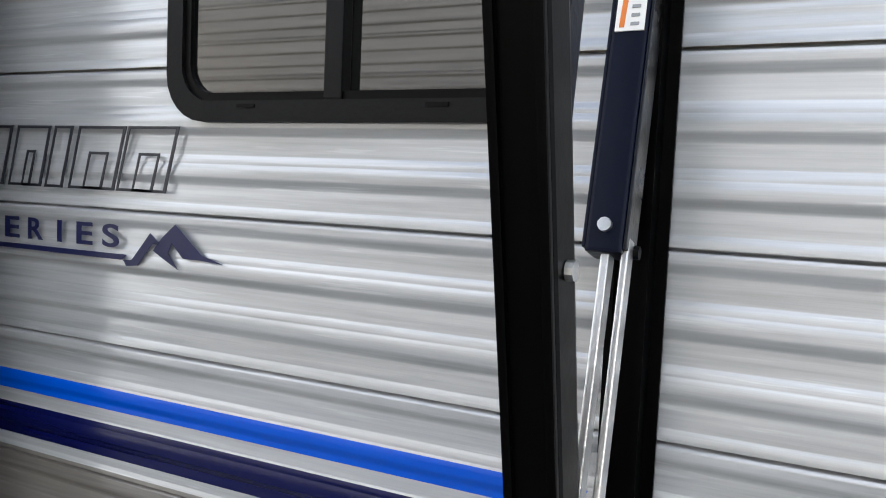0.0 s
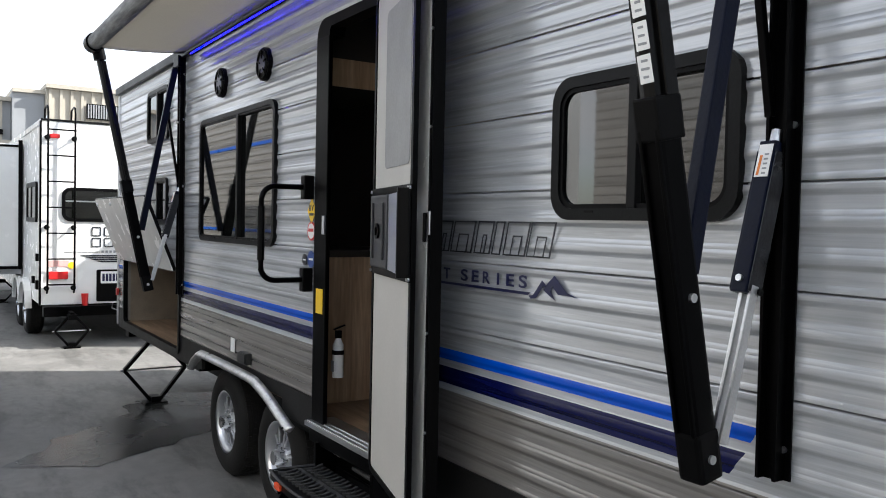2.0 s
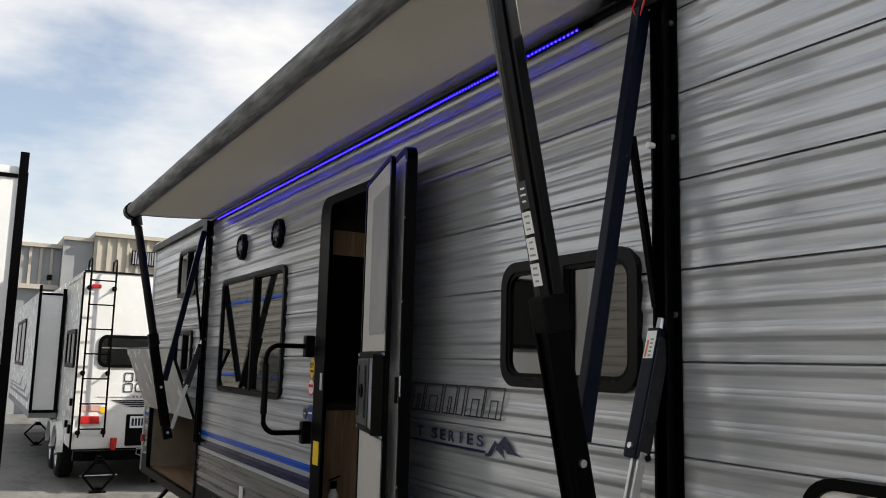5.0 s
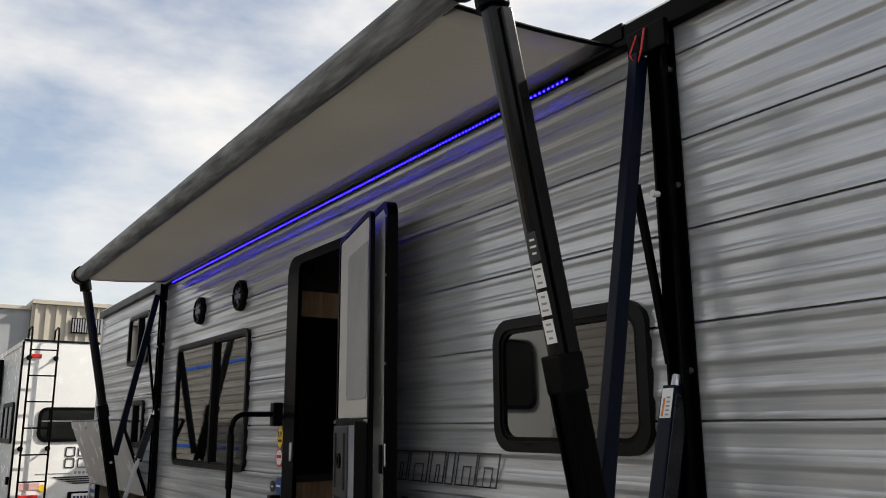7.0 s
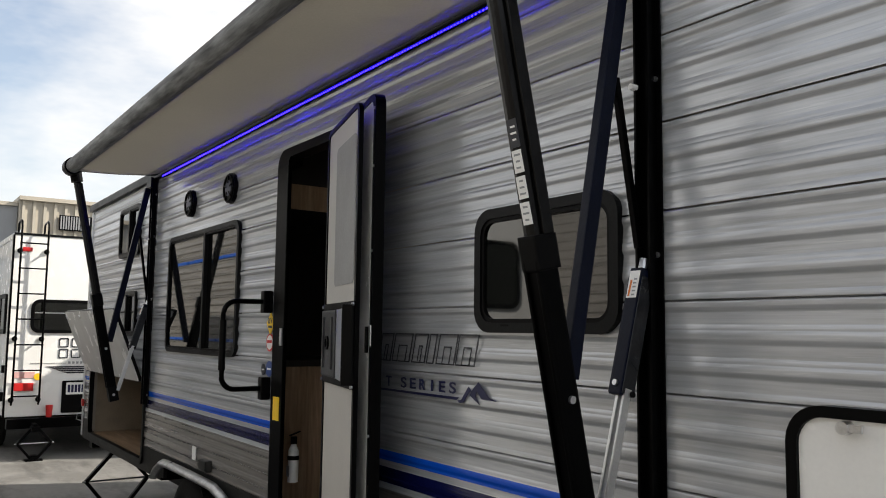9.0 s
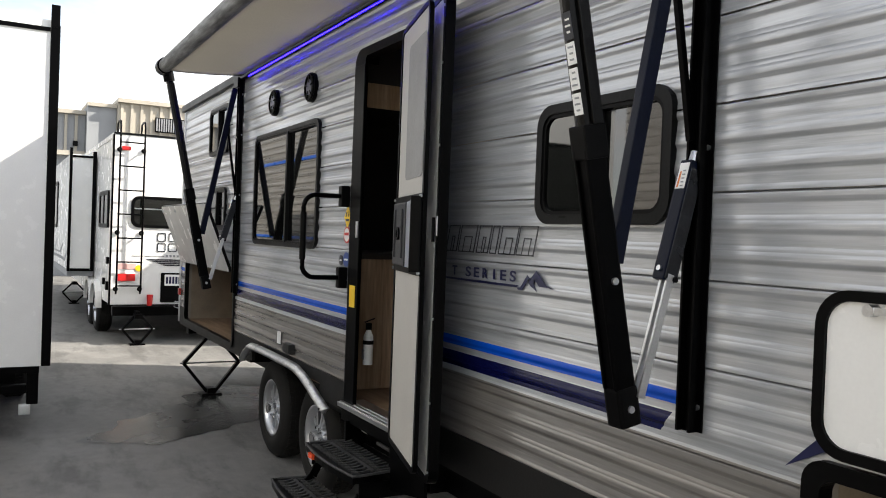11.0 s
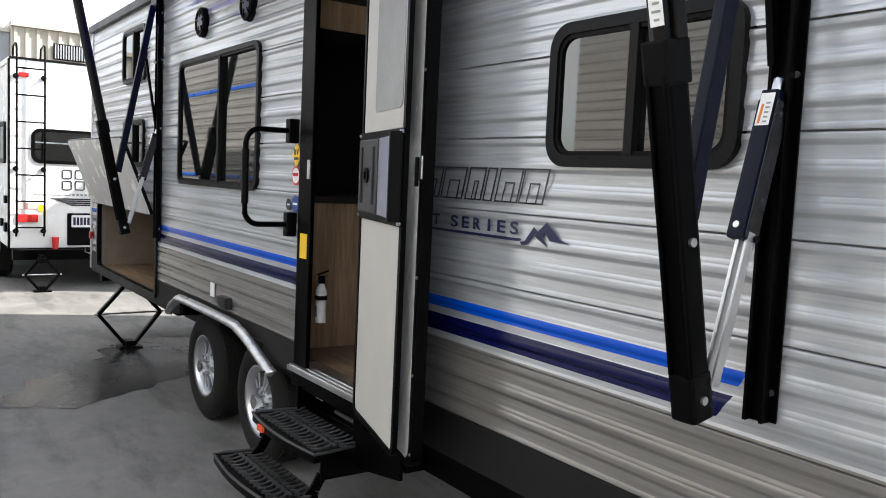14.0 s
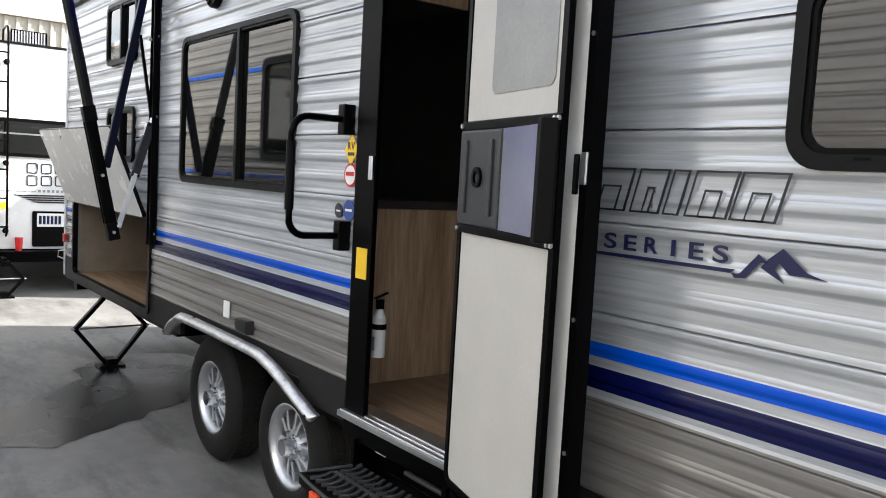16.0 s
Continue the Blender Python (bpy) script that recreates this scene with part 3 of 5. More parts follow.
part("bracket", box(B(), -2.665, -2.615, -0.06, -0.006, 1.34, 1.46, 0.01), M_RUBBER, gh)

# speakers
for xs in (-4.085, -3.305):
    sp = part("speaker", rod(B(), (xs, -0.03, 2.572), (xs, -0.004, 2.572), 0.094, 28), M_RUBBER, trailer, "round black outdoor speaker")
    part("surround", tube(B(), [(xs + 0.082 * math.cos(radians(k)), -0.032, 2.572 + 0.082 * math.sin(radians(k))) for k in range(0, 361, 15)], 0.008, 6), M_RUBBER, sp)
    part("cone", rod(B(), (xs, -0.036, 2.572), (xs, -0.0305, 2.572), 0.05, 20, 0.03), M_INK, sp, "blue lit cone")
    for k in range(5):
        a = radians(72 * k + 20)
        part("spoke", beam(B(), (xs + 0.03 * math.cos(a), -0.036, 2.572 + 0.03 * math.sin(a)), (xs + 0.08 * math.cos(a), -0.036, 2.572 + 0.08 * math.sin(a)), 0.008, 0.008, 0), M_BLACK, sp)

# rear storage compartment and its raised hatch
SX0, SX1, SZ0, SZ1 = -7.00, -5.08, 0.70, 1.29
bm = box(B(), SX0, SX1, 1.20, 1.22, SZ0, SZ1)
box(bm, SX0 - 0.02, SX0, 0.046, 1.22, SZ0 - 0.015, SZ1 + 0.02)
box(bm, SX1, SX1 + 0.02, 0.046, 1.22, SZ0 - 0.015, SZ1 + 0.02)
box(bm, SX0 - 0.02, SX1 + 0.02, 0.046, 1.22, SZ1 + 0.002, SZ1 + 0.02)
comp = part("storage_box", bm, M_BOX, trailer, "brown lined rear storage compartment")
part("storage_floor", box(B(), SX0, SX1, 0.03, 1.20, SZ0 - 0.02, SZ0 + 0.003), M_FLOORWOOD, comp)
part("storage_frame", ring(B(), rounded(SX0 - 0.035, SX1 + 0.035, SZ0 - 0.035, SZ1 + 0.035, 0.06), rounded(SX0, SX1, SZ0 + 0.005, SZ1 - 0.002, 0.045), -0.02, 0.02), M_FRAME, comp)
HM = Matrix.Translation((0, -0.02, SZ1 + 0.01)) @ Matrix.Rotation(math.atan2(0.22, 0.56), 4, "X")
hatch = B()
prism(hatch, rounded(SX0 - 0.13, SX1 - 0.05, 0.0, 0.60, 0.03), -0.022, 0.0)
bmesh.ops.transform(hatch, matrix=HM, verts=hatch.verts)
ht = part("storage_hatch", hatch, M_WHITE, trailer, "raised storage hatch with white inner face")
hatch = ring(B(), rounded(SX0 - 0.136, SX1 - 0.044, -0.006, 0.606, 0.03), rounded(SX0 - 0.12, SX1 - 0.06, 0.01, 0.59, 0.03), -0.020, 0.004)
bmesh.ops.transform(hatch, matrix=HM, verts=hatch.verts)
part("hatch_edge", hatch, M_FRAME, ht)
for xx in (SX0 - 0.08, SX0 + 0.52):
    bl = rod(B(), (xx, -0.032, 0.55), (xx, -0.021, 0.55), 0.016, 12)
    bmesh.ops.transform(bl, matrix=HM, verts=bl.verts)
    part("hatch_latch", bl, M_ALU, ht)

# front storage compartment with the hatch folded flat on the wall
bm = box(B(), 0.44, 1.60, 0.70, 0.72, 0.84, 1.115)
box(bm, 0.42, 0.44, 0.046, 0.72, 0.82, 1.13)
box(bm, 1.60, 1.62, 0.046, 0.72, 0.82, 1.13)
box(bm, 0.42, 1.62, 0.046, 0.72, 1.117, 1.13)
box(bm, 0.42, 1.62, 0.046, 0.72, 0.82, 0.838)
fc = part("front_storage_box", bm, M_BOX, trailer, "brown lined front storage compartment")
part("front_storage_frame", ring(B(), rounded(0.39, 1.65, 0.79, 1.155, 0.06), rounded(0.44, 1.60, 0.842, 1.113, 0.04), -0.03, 0.02), M_RUBBER, fc)
fh = part("front_hatch", prism(B(), rounded(0.445, 1.655, 1.187, 1.552, 0.07), -0.045, -0.016), M_WHITE, trailer, "white inner face of a hatch folded flat on the wall")
part("gasket", ring(B(), rounded(0.428, 1.67, 1.173, 1.566, 0.085), rounded(0.455, 1.645, 1.20, 1.541, 0.062), -0.055, -0.014), M_RUBBER, fh, "black rubber gasket")
lk = part("hatch_lock", rod(B(), (0.572, -0.075, 1.525), (0.572, -0.045, 1.525), 0.014, 14), M_ALU, fh, "chrome cam lock")
part("cam", box(B(), 0.567, 0.612, -0.072, -0.064, 1.517, 1.533), M_ALU, lk)

# small fittings on the wall
part("marker_lamp", box(B(), X_END + 0.015, X_END + 0.07, -0.034, -0.012, 0.93, 1.0, 0.006), M_RED, trailer, "red side marker lamp")
part("holdback", tube(B(), [(X_END + 0.02, -0.012, 0.86), (X_END + 0.0, -0.06, 0.85), (X_END + 0.0, -0.065, 0.80), (X_END + 0.02, -0.012, 0.78)], 0.005, 6), M_ALU, trailer)
part("info_tag", box(B(), -3.835, -3.765, -0.019, -0.014, 0.87, 0.955), M_STICKER, trailer)
M_GREYPL = mat("grey_plastic", (0.018, 0.018, 0.018), 0.45)
ob = part("power_inlet", box(B(), -3.61, -3.48, -0.045, -0.006, 0.835, 0.905, 0.008), M_GREYPL, trailer, "grey hinged outlet cover")
part("cover", box(B(), -3.61, -3.48, -0.052, -0.046, 0.845, 0.902, 0.003), M_GREYPL, ob)

# fender trim
arch = [(-4.58, 0.68), (-4.52, 0.755), (-4.42, 0.805), (-4.28, 0.832), (-3.45, 0.832), (-3.28, 0.815), (-3.12, 0.775), (-2.98, 0.725), (-2.88, 0.69), (-2.80, 0.665)]
loin = [(-4.53, 0.66), (-4.48, 0.705), (-4.40, 0.748), (-4.27, 0.772), (-3.46, 0.772), (-3.31, 0.757), (-3.16, 0.72), (-3.03, 0.675), (-2.94, 0.645), (-2.86, 0.62)]
def curve_pts(pts, n=5):
    """A smooth line through the points."""
    out = []
    for i in range(len(pts) - 1):
        p0, p1, p2, p3 = (Vector(pts[min(max(k, 0), len(pts) - 1)]) for k in (i - 1, i, i + 1, i + 2))
        for k in range(n):
            u = k / n
            q = 0.5 * (2 * p1 + (p2 - p0) * u + (2 * p0 - 5 * p1 + 4 * p2 - p3) * u * u + (3 * p1 - p0 - 3 * p2 + p3) * u ** 3)
            out.append((q.x, q.y))
    return out + [tuple(pts[-1])]


arch, loin = ([(-4.61 + (x + 4.58) * 1.05, z - 0.028) for x, z in curve_pts(o)] for o in (arch, loin))
arch, loin = list(arch), list(loin)
NF = 9
bm = B()
ring_pts = []
for (xa, za), (xb, zb) in zip(arch, loin):
    row = []
    for k in range(NF):
        u = k / (NF - 1)
        row.append(bm.verts.new((xa + (xb - xa) * u, -0.012 - 0.068 * math.sin(math.pi * (0.08 + 0.84 * u)) ** 0.7, za + (zb - za) * u)))
    ring_pts.append(row)
for r0, r1 in zip(ring_pts, ring_pts[1:]):
    for k in range(NF):
        bm.faces.new((r0[k], r0[(k + 1) % NF], r1[(k + 1) % NF], r1[k]))
bm.faces.new(ring_pts[0])
bm.faces.new(ring_pts[-1][::-1])
bmesh.ops.recalc_face_normals(bm, faces=bm.faces)
fender = part("fender_trim", bm, mat("polished_fender", (0.74, 0.74, 0.73), 0.34, 0.85, var=0.4, scale=14, grain=60, rvar=0.2), trailer, "bright aluminium fender trim over two wheels", smooth=True)
for k in (2, len(arch) - 3):
    mx, mz = (arch[k][0] + loin[k][0]) / 2, (arch[k][1] + loin[k][1]) / 2
    part("rivet", rod(B(), (mx, -0.086, mz), (mx, -0.078, mz), 0.006, 8), M_STEEL, fender)
part("wheel_well", box(box(B(), -4.55, -2.885, 0.50, 0.52, 0.3, 0.78), -4.55, -2.885, 0.05, 0.5, 0.782, 0.80), M_BLACK, trailer)


def wheel(xc, yc, zc, R=0.352, W=0.21, parent=None, seg=48):
    """A tyre with tread blocks on a spoked rim, its outer side towards -y."""
    prof = [(0.19, 0.02), (0.205, 0.0), (0.25, -0.012), (0.30, -0.008), (R - 0.022, 0.008), (R - 0.006, 0.028), (R, 0.05), (R, W - 0.05), (R - 0.006, W - 0.028), (R - 0.022, W - 0.008), (0.30, W + 0.008), (0.20, W)]
    bm = B()
    rings = [[bm.verts.new((xc + r * math.cos(2 * math.pi * k / seg), yc + y, zc + r * math.sin(2 * math.pi * k / seg))) for r, y in prof] for k in range(seg)]
    for k in range(seg):
        a, b2 = rings[k], rings[(k + 1) % seg]
        for i in range(len(prof) - 1):
            bm.faces.new((a[i], a[i + 1], b2[i + 1], b2[i]))
    bmesh.ops.recalc_face_normals(bm, faces=bm.faces)
    whl = part("wheel", bm, M_TYRE, parent, "black trailer wheel with silver spoked rim", smooth=True)
    bm = B()
    for k in range(60):
        a = 2 * math.pi * k / 60
        for j, yy in enumerate((0.035, 0.068, 0.105, 0.142)):
            aa = a + (0.03 if j % 2 else 0)
            mm = Matrix.Translation((xc, yc, zc)) @ Matrix.Rotation(-aa, 4, "Y")
            box(bm, R - 0.008, R + 0.004, yy, yy + 0.026, -0.013, 0.013, 0, mm)
    part("tread", bm, M_TYRE, whl)
    bm = B()
    rp = [(0.200, 0.012), (0.205, 0.0), (0.19, 0.006), (0.175, 0.03), (0.17, 0.10), (0.165, W - 0.04)]
    rings = [[bm.verts.new((xc + r * math.cos(2 * math.pi * k / seg), yc + y, zc + r * math.sin(2 * math.pi * k / seg))) for r, y in rp] for k in range(seg)]
    for k in range(seg):
        a, b2 = rings[k], rings[(k + 1) % seg]
        for i in range(len(rp) - 1):
            bm.faces.new((a[i], a[i + 1], b2[i + 1], b2[i]))
    bmesh.ops.recalc_face_normals(bm, faces=bm.faces)
    part("rim", bm, M_RIM, whl, "silver rim", smooth=True)
    part("brake_drum", rod(B(), (xc, yc + 0.12, zc), (xc, yc + 0.2, zc), 0.15, 24), mat("drum_steel", (0.10, 0.10, 0.105), 0.5, 0.5), whl)
    part("hub_plate", rod(B(), (xc, yc + 0.03, zc), (xc, yc + 0.075, zc), 0.078, 24, 0.088), M_RIM, whl)
    for k in range(12):
        a = 2 * math.pi * (k // 2) / 6 + (0.17 if k % 2 else -0.17) + 0.3
        c2 = 2 * math.pi * (k // 2) / 6 + (0.20 if k % 2 else -0.20) + 0.3
        part("spoke", beam(B(), (xc + 0.06 * math.cos(a), yc + 0.038, zc + 0.06 * math.sin(a)), (xc + 0.177 * math.cos(c2), yc + 0.055, zc + 0.177 * math.sin(c2)), 0.02, 0.03, 0.006), M_RIM, whl)
    part("hub", rod(B(), (xc, yc - 0.03, zc), (xc, yc + 0.06, zc), 0.040, 20, 0.050), M_CHROME, whl, "chrome hub cap")
    for k in range(6):
        a = 2 * math.pi * k / 6
        part("lug_nut", rod(B(), (xc + 0.066 * math.cos(a), yc + 0.008, zc + 0.066 * math.sin(a)), (xc + 0.066 * math.cos(a), yc + 0.05, zc + 0.066 * math.sin(a)), 0.011, 6), M_CHROME, whl)
    return whl


wheel(-4.134, 0.05, 0.352, parent=trailer)
wheel(-3.19, 0.05, 0.352, parent=trailer)
part("axle", box(rod(B(), (-4.134, 0.2, 0.36), (-4.134, 2.2, 0.36), 0.04), -3.23, -3.15, 0.2, 2.2, 0.32, 0.40), M_BLACK, trailer)

# entry steps
st = part("entry_steps", box(B(), -2.52, -1.60, 0.06, 0.10, 0.50, 0.62), M_BLACK, trailer, "black folding double entry step")


def tread(x0, x1, y0, y1, z):
    out = [(x0 + 0.03, y1), (x0 - 0.0, y0 + 0.05)] + [(x0 + (x1 - x0) * k / 8, y0 - 0.03 * math.sin(math.pi * k / 8)) for k in range(9)] + [(x1, y0 + 0.05), (x1 - 0.03, y1)]
    bm = B()
    for za, zb in ((z - 0.035, z - 0.002),):
        a = [bm.verts.new((x, y, za)) for x, y in out]
        b2 = [bm.verts.new((x, y, zb)) for x, y in out]
        bm.faces.new(a[::-1])
        bm.faces.new(b2)
        for i in range(len(a)):
            j = (i + 1) % len(a)
            bm.faces.new((a[i], a[j], b2[j], b2[i]))
    bmesh.ops.recalc_face_normals(bm, faces=bm.faces)
    tr = part("tread", bm, M_BLACK, st)
    part("lip", tube(B(), [(x, y, z + 0.002) for x, y in out], 0.007, 6), M_TREAD, tr)
    for row in range(2):
        rb = B()
        for k in range(14):
            xx = x0 + 0.06 + (x1 - x0 - 0.12) * k / 13
            dep = y1 - y0
            ya = y0 + 0.015 + row * dep * 0.5
            for q in range(3):
                ua, ub = q / 3, (q + 1) / 3
                bend = lambda u: 0.016 * math.sin(math.pi * u * 1.2)
                beam(rb, (xx + bend(ua), ya + dep * 0.38 * ua, z + 0.003), (xx + bend(ub), ya + dep * 0.38 * ub, z + 0.003), 0.014, 0.012, 0)
        part("grip_ribs", rb, M_TREAD, tr)
    part("mid_rib", beam(B(), (x0 + 0.05, (y0 + y1) / 2 - 0.005, z + 0.002), (x1 - 0.05, (y0 + y1) / 2 - 0.005, z + 0.002), 0.02, 0.01, 0), M_TREAD, tr)
    return tr


tread(-2.46, -1.80, -0.275, -0.02, 0.52)
tread(-2.54, -1.85, -0.43, -0.21, 0.32)
for xx in (-2.44, -1.86):
    arm_line = [(xx, -0.06, 0.47), (xx, -0.15, 0.45), (xx, -0.205, 0.41), (xx - 0.01, -0.235, 0.345), (xx - 0.02, -0.265, 0.305), (xx - 0.02, -0.40, 0.292)]
    ab = B()
    for p, q in zip(arm_line, arm_line[1:]):
        beam(ab, p, q, 0.016, 0.045, 0.003)
    part("step_arm", ab, M_BLACK, st)
    part("pivot_bolt", rod(B(), (xx - 0.014, -0.19, 0.43), (xx + 0.014, -0.19, 0.43), 0.012, 10), M_STEEL, st)
    part("step_bracket", box(B(), xx - 0.012, xx + 0.012, -0.06, 0.09, 0.46, 0.63, 0.003), M_BLACK, st)
for xx in (-2.452, -1.808):
    part("side_plate", box(B(), xx - 0.005, xx + 0.005, -0.24, 0.06, 0.405, 0.484, 0.002), M_BLACK, st)
part("back_plate", box(B(), -2.44, -1.82, 0.045, 0.058, 0.42, 0.50, 0.002), M_BLACK, st)
part("mount_plate", prism(B(), [(-1.79, 0.44), (-1.44, 0.50), (-1.44, 0.615), (-1.70, 0.615), (-1.79, 0.66)], -0.09, -0.075), M_BLACK, st, "black step mounting plate")
part("grease_tag", box(B(), -2.40, -2.33, 0.02, 0.024, 0.575, 0.59), M_STICKER, st, "small white tag")
part("step_crossbar", tube(B(), [(-2.2, 0.03, 0.555), (-1.95, 0.02, 0.56), (-1.80, 0.02, 0.565), (-1.78, 0.08, 0.57)], 0.011, 8), M_TREAD, st)
part("step_reflector", box(B(), -2.31, -2.25, -0.314, -0.302, 0.488, 0.514), M_REFL, st)
part("step_box", box(B(), -1.86, -1.46, -0.05, 0.05, 0.515, 0.575, 0.005), M_BLACK, st)


# scissor jack
def jack(x, y, parent, half=0.27, top=0.62):
    j = part("stabilizer_jack", box(B(), x - 0.07, x + 0.07, y - 0.1, y + 0.1, 0.0, 0.02), M_BLACK, parent, "black scissor stabilizer jack")
    mid = top * 0.55
    for s in (-1, 1):
        part("leg", beam(B(), (x, y + s * 0.04, 0.03), (x, y + s * half, mid), 0.05, 0.03), M_BLACK, j)
        part("leg", beam(B(), (x, y + s * half, mid), (x, y + s * 0.04, top), 0.05, 0.03), M_BLACK, j)
    part("spindle", rod(B(), (x, y - half - 0.03, mid), (x, y + half + 0.03, mid), 0.008, 8), M_ALU, j)
    part("base_block", box(B(), x - 0.06, x + 0.06, y - 0.04, y + 0.04, 0.02, 0.07), M_BLACK, j)
    part("head_block", box(B(), x - 0.09, x + 0.09, y - 0.05, y + 0.05, top - 0.03, top + 0.03), M_BLACK, j)
    return j


jack(-6.5, 0.16, trailer, 0.27, 0.58)

# ---- lettering and emblem on the wall ----
YD = -0.0128


def decal(name, outline, material, parent=trailer, label="", y=YD):
    return part(name, prism(B(), outline, y - 0.0015, y), material, parent, label)


def slant(x0, x1, z0, z1, lean):
    return [(x0, z0), (x1, z0), (x1 + lean, z1), (x0 + lean, z1)]


lt = decal("model_lettering", slant(-1.50, -1.49, 1.59, 1.60, 0), M_DARKINK, label="row of outlined slanted letter shapes")
for xa, xb in ((-1.60, -1.47), (-1.455, -1.36), (-1.35, -1.215), (-1.20, -1.105), (-1.095, -1.045), (-1.03, -0.91), (-0.905, -0.785)):
    part("letter_outline", ring(B(), slant(xa - 0.01, xb - 0.01, 1.592, 1.706, 0.03), slant(xa - 0.004, xb - 0.016, 1.597, 1.701, 0.028), YD - 0.0015, YD), M_DARKINK, lt)
    if xb - xa > 0.06:
        part("letter_outline", ring(B(), slant(xa + 0.028, xb - 0.042, 1.592, 1.66, 0.018), slant(xa + 0.033, xb - 0.047, 1.597, 1.655, 0.017), YD - 0.0015, YD), M_DARKINK, lt)
emb = decal("series_bar", [(-1.62, 1.472), (-0.90, 1.47), (-0.885, 1.48), (-1.62, 1.48)], M_INK, label="navy underline running into a mountain emblem")
decal("peak", [(-0.894, 1.470), (-0.873, 1.472), (-0.829, 1.522), (-0.804, 1.503), (-0.824, 1.503), (-0.846, 1.478), (-0.859, 1.463), (-0.886, 1.460)], M_INK, emb)
decal("peak", [(-0.771, 1.54), (-0.711, 1.492), (-0.664, 1.48), (-0.716, 1.483), (-0.752, 1.483), (-0.779, 1.508), (-0.787, 1.490), (-0.763, 1.463), (-0.799, 1.480), (-0.822, 1.492), (-0.802, 1.515)], M_INK, emb)


def text(body, x, z, size, material, parent, y=YD - 0.001, width=0.0, name="lettering", spacing=1.0):
    cu = bpy.data.curves.new(name, "FONT")
    cu.body, cu.size, cu.space_character = body, size, spacing
    cu.extrude, cu.offset = 0.0006, 0.001
    tmp = bpy.data.objects.new(name, cu)
    scene.collection.objects.link(tmp)
    me = bpy.data.meshes.new_from_object(tmp.evaluated_get(bpy.context.evaluated_depsgraph_get()))
    bpy.data.objects.remove(tmp)
    if width:
        lo_x, hi_x = min(v.co.x for v in me.vertices), max(v.co.x for v in me.vertices)
        me.transform(Matrix.Diagonal((width / (hi_x - lo_x), 1, 1, 1)) @ Matrix.Translation((-lo_x, 0, 0)))
    me.transform(Matrix.Translation((x, y, z)) @ Matrix.Rotation(radians(90), 4, "X"))
    me.materials.append(material)
    o = new(name, me)
    o.parent = parent
    if parent.type == "EMPTY":
        o.matrix_parent_inverse = Matrix.Translation(-parent.location)
    return o


for k, ch in enumerate("SERIES"):
    text(ch, -1.285 + k * 0.0675 + (0.015 if ch == "I" else 0.0), 1.492, 0.057, M_INK, emb, width=0.012 if ch == "I" else 0.042, name="letter")
text("T", -1.40, 1.492, 0.057, M_INK, emb, width=0.042, name="letter")
decal("nose_spike", [(0.33, 1.112), (0.47, 1.19), (0.47, 1.25)], M_INK, label="navy pointed stripe end")


# ---- awning ----
aw = thing("patio_awning", (-2.47, -0.3, 1.1), "partly unrolled patio awning with black arms on the trailer wall", "awning")
RY, RZ, RR = -0.64, 2.892, 0.052
XN, XF = 0.0, -5.0
bm = B()
n = 40
cols = [[(XF + 0.13 + (XN - 0.15 - XF - 0.13) * k / n, -0.05 + (RY + 0.05) * j / 8, 2.886 + (RZ - RR - 2.886 + 0.012) * j / 8 - 0.008 * math.sin(math.pi * j / 8)) for j in range(9)] for k in range(n + 1)]
vv = [[bm.verts.new(p) for p in c] for c in cols]
for c0, c1 in zip(vv, vv[1:]):
    for j in range(8):
        bm.faces.new((c0[j], c0[j + 1], c1[j + 1], c1[j]))
r = bmesh.ops.solidify(bm, geom=bm.faces[:], thickness=0.003)
part("fabric", bm, M_FABRIC, aw, "grey-beige vinyl fabric", smooth=True)
part("hem", tube(B(), [Vector(p) + Vector((0.004, 0, 0.001)) for p in cols[-1]], 0.007, 6), M_BLACK, aw, "worn black fabric hem")
part("hem", tube(B(), [Vector(p) - Vector((0.004, 0, -0.001)) for p in cols[0]], 0.005, 6), M_BLACK, aw)
part("wire", tube(B(), [(-0.02, -0.08, 2.86), (-0.03, -0.10, 2.80), (-0.015, -0.09, 2.76), (0.0, -0.085, 2.81), (0.01, -0.08, 2.87)], 0.003, 6), M_RED, aw, "loose red wire")
part("fabric_roll", rod(B(), (XF + 0.10, RY, RZ), (XN - 0.09, RY, RZ), RR, 32), mat("awning_roll", (0.34, 0.345, 0.34), 0.8, var=0.75, scale=4, stretch=(0.8, 7, 7), bump=0.9, grain=9), aw, "weathered grey fabric roll", smooth=True)
for x0, x1 in ((XF, XF + 0.10), (XN - 0.09, XN - 0.035)):
    part("end_cap", rod(B(), (x0, RY, RZ), (x1, RY, RZ), RR + 0.012, 28), M_BLACK, aw)
part("wall_rail", box(B(), XF + 0.1, XN - 0.1, -0.05, -0.014, 2.895, 2.945, 0.004), M_BLACK, aw, "black awning rail on the wall")
led = part("led_strip", box(B(), XF + 0.22, XN - 0.29, -0.03, -0.022, 2.862, 2.874), M_BLACK, aw, "blue lit LED strip")
for k in range(200):
    x = XF + 0.24 + k * (4.95 - 0.55) / 199
    part("led", box(B(), x - 0.0035, x + 0.0035, -0.034, -0.0305, 2.865, 2.871), m_led, led)


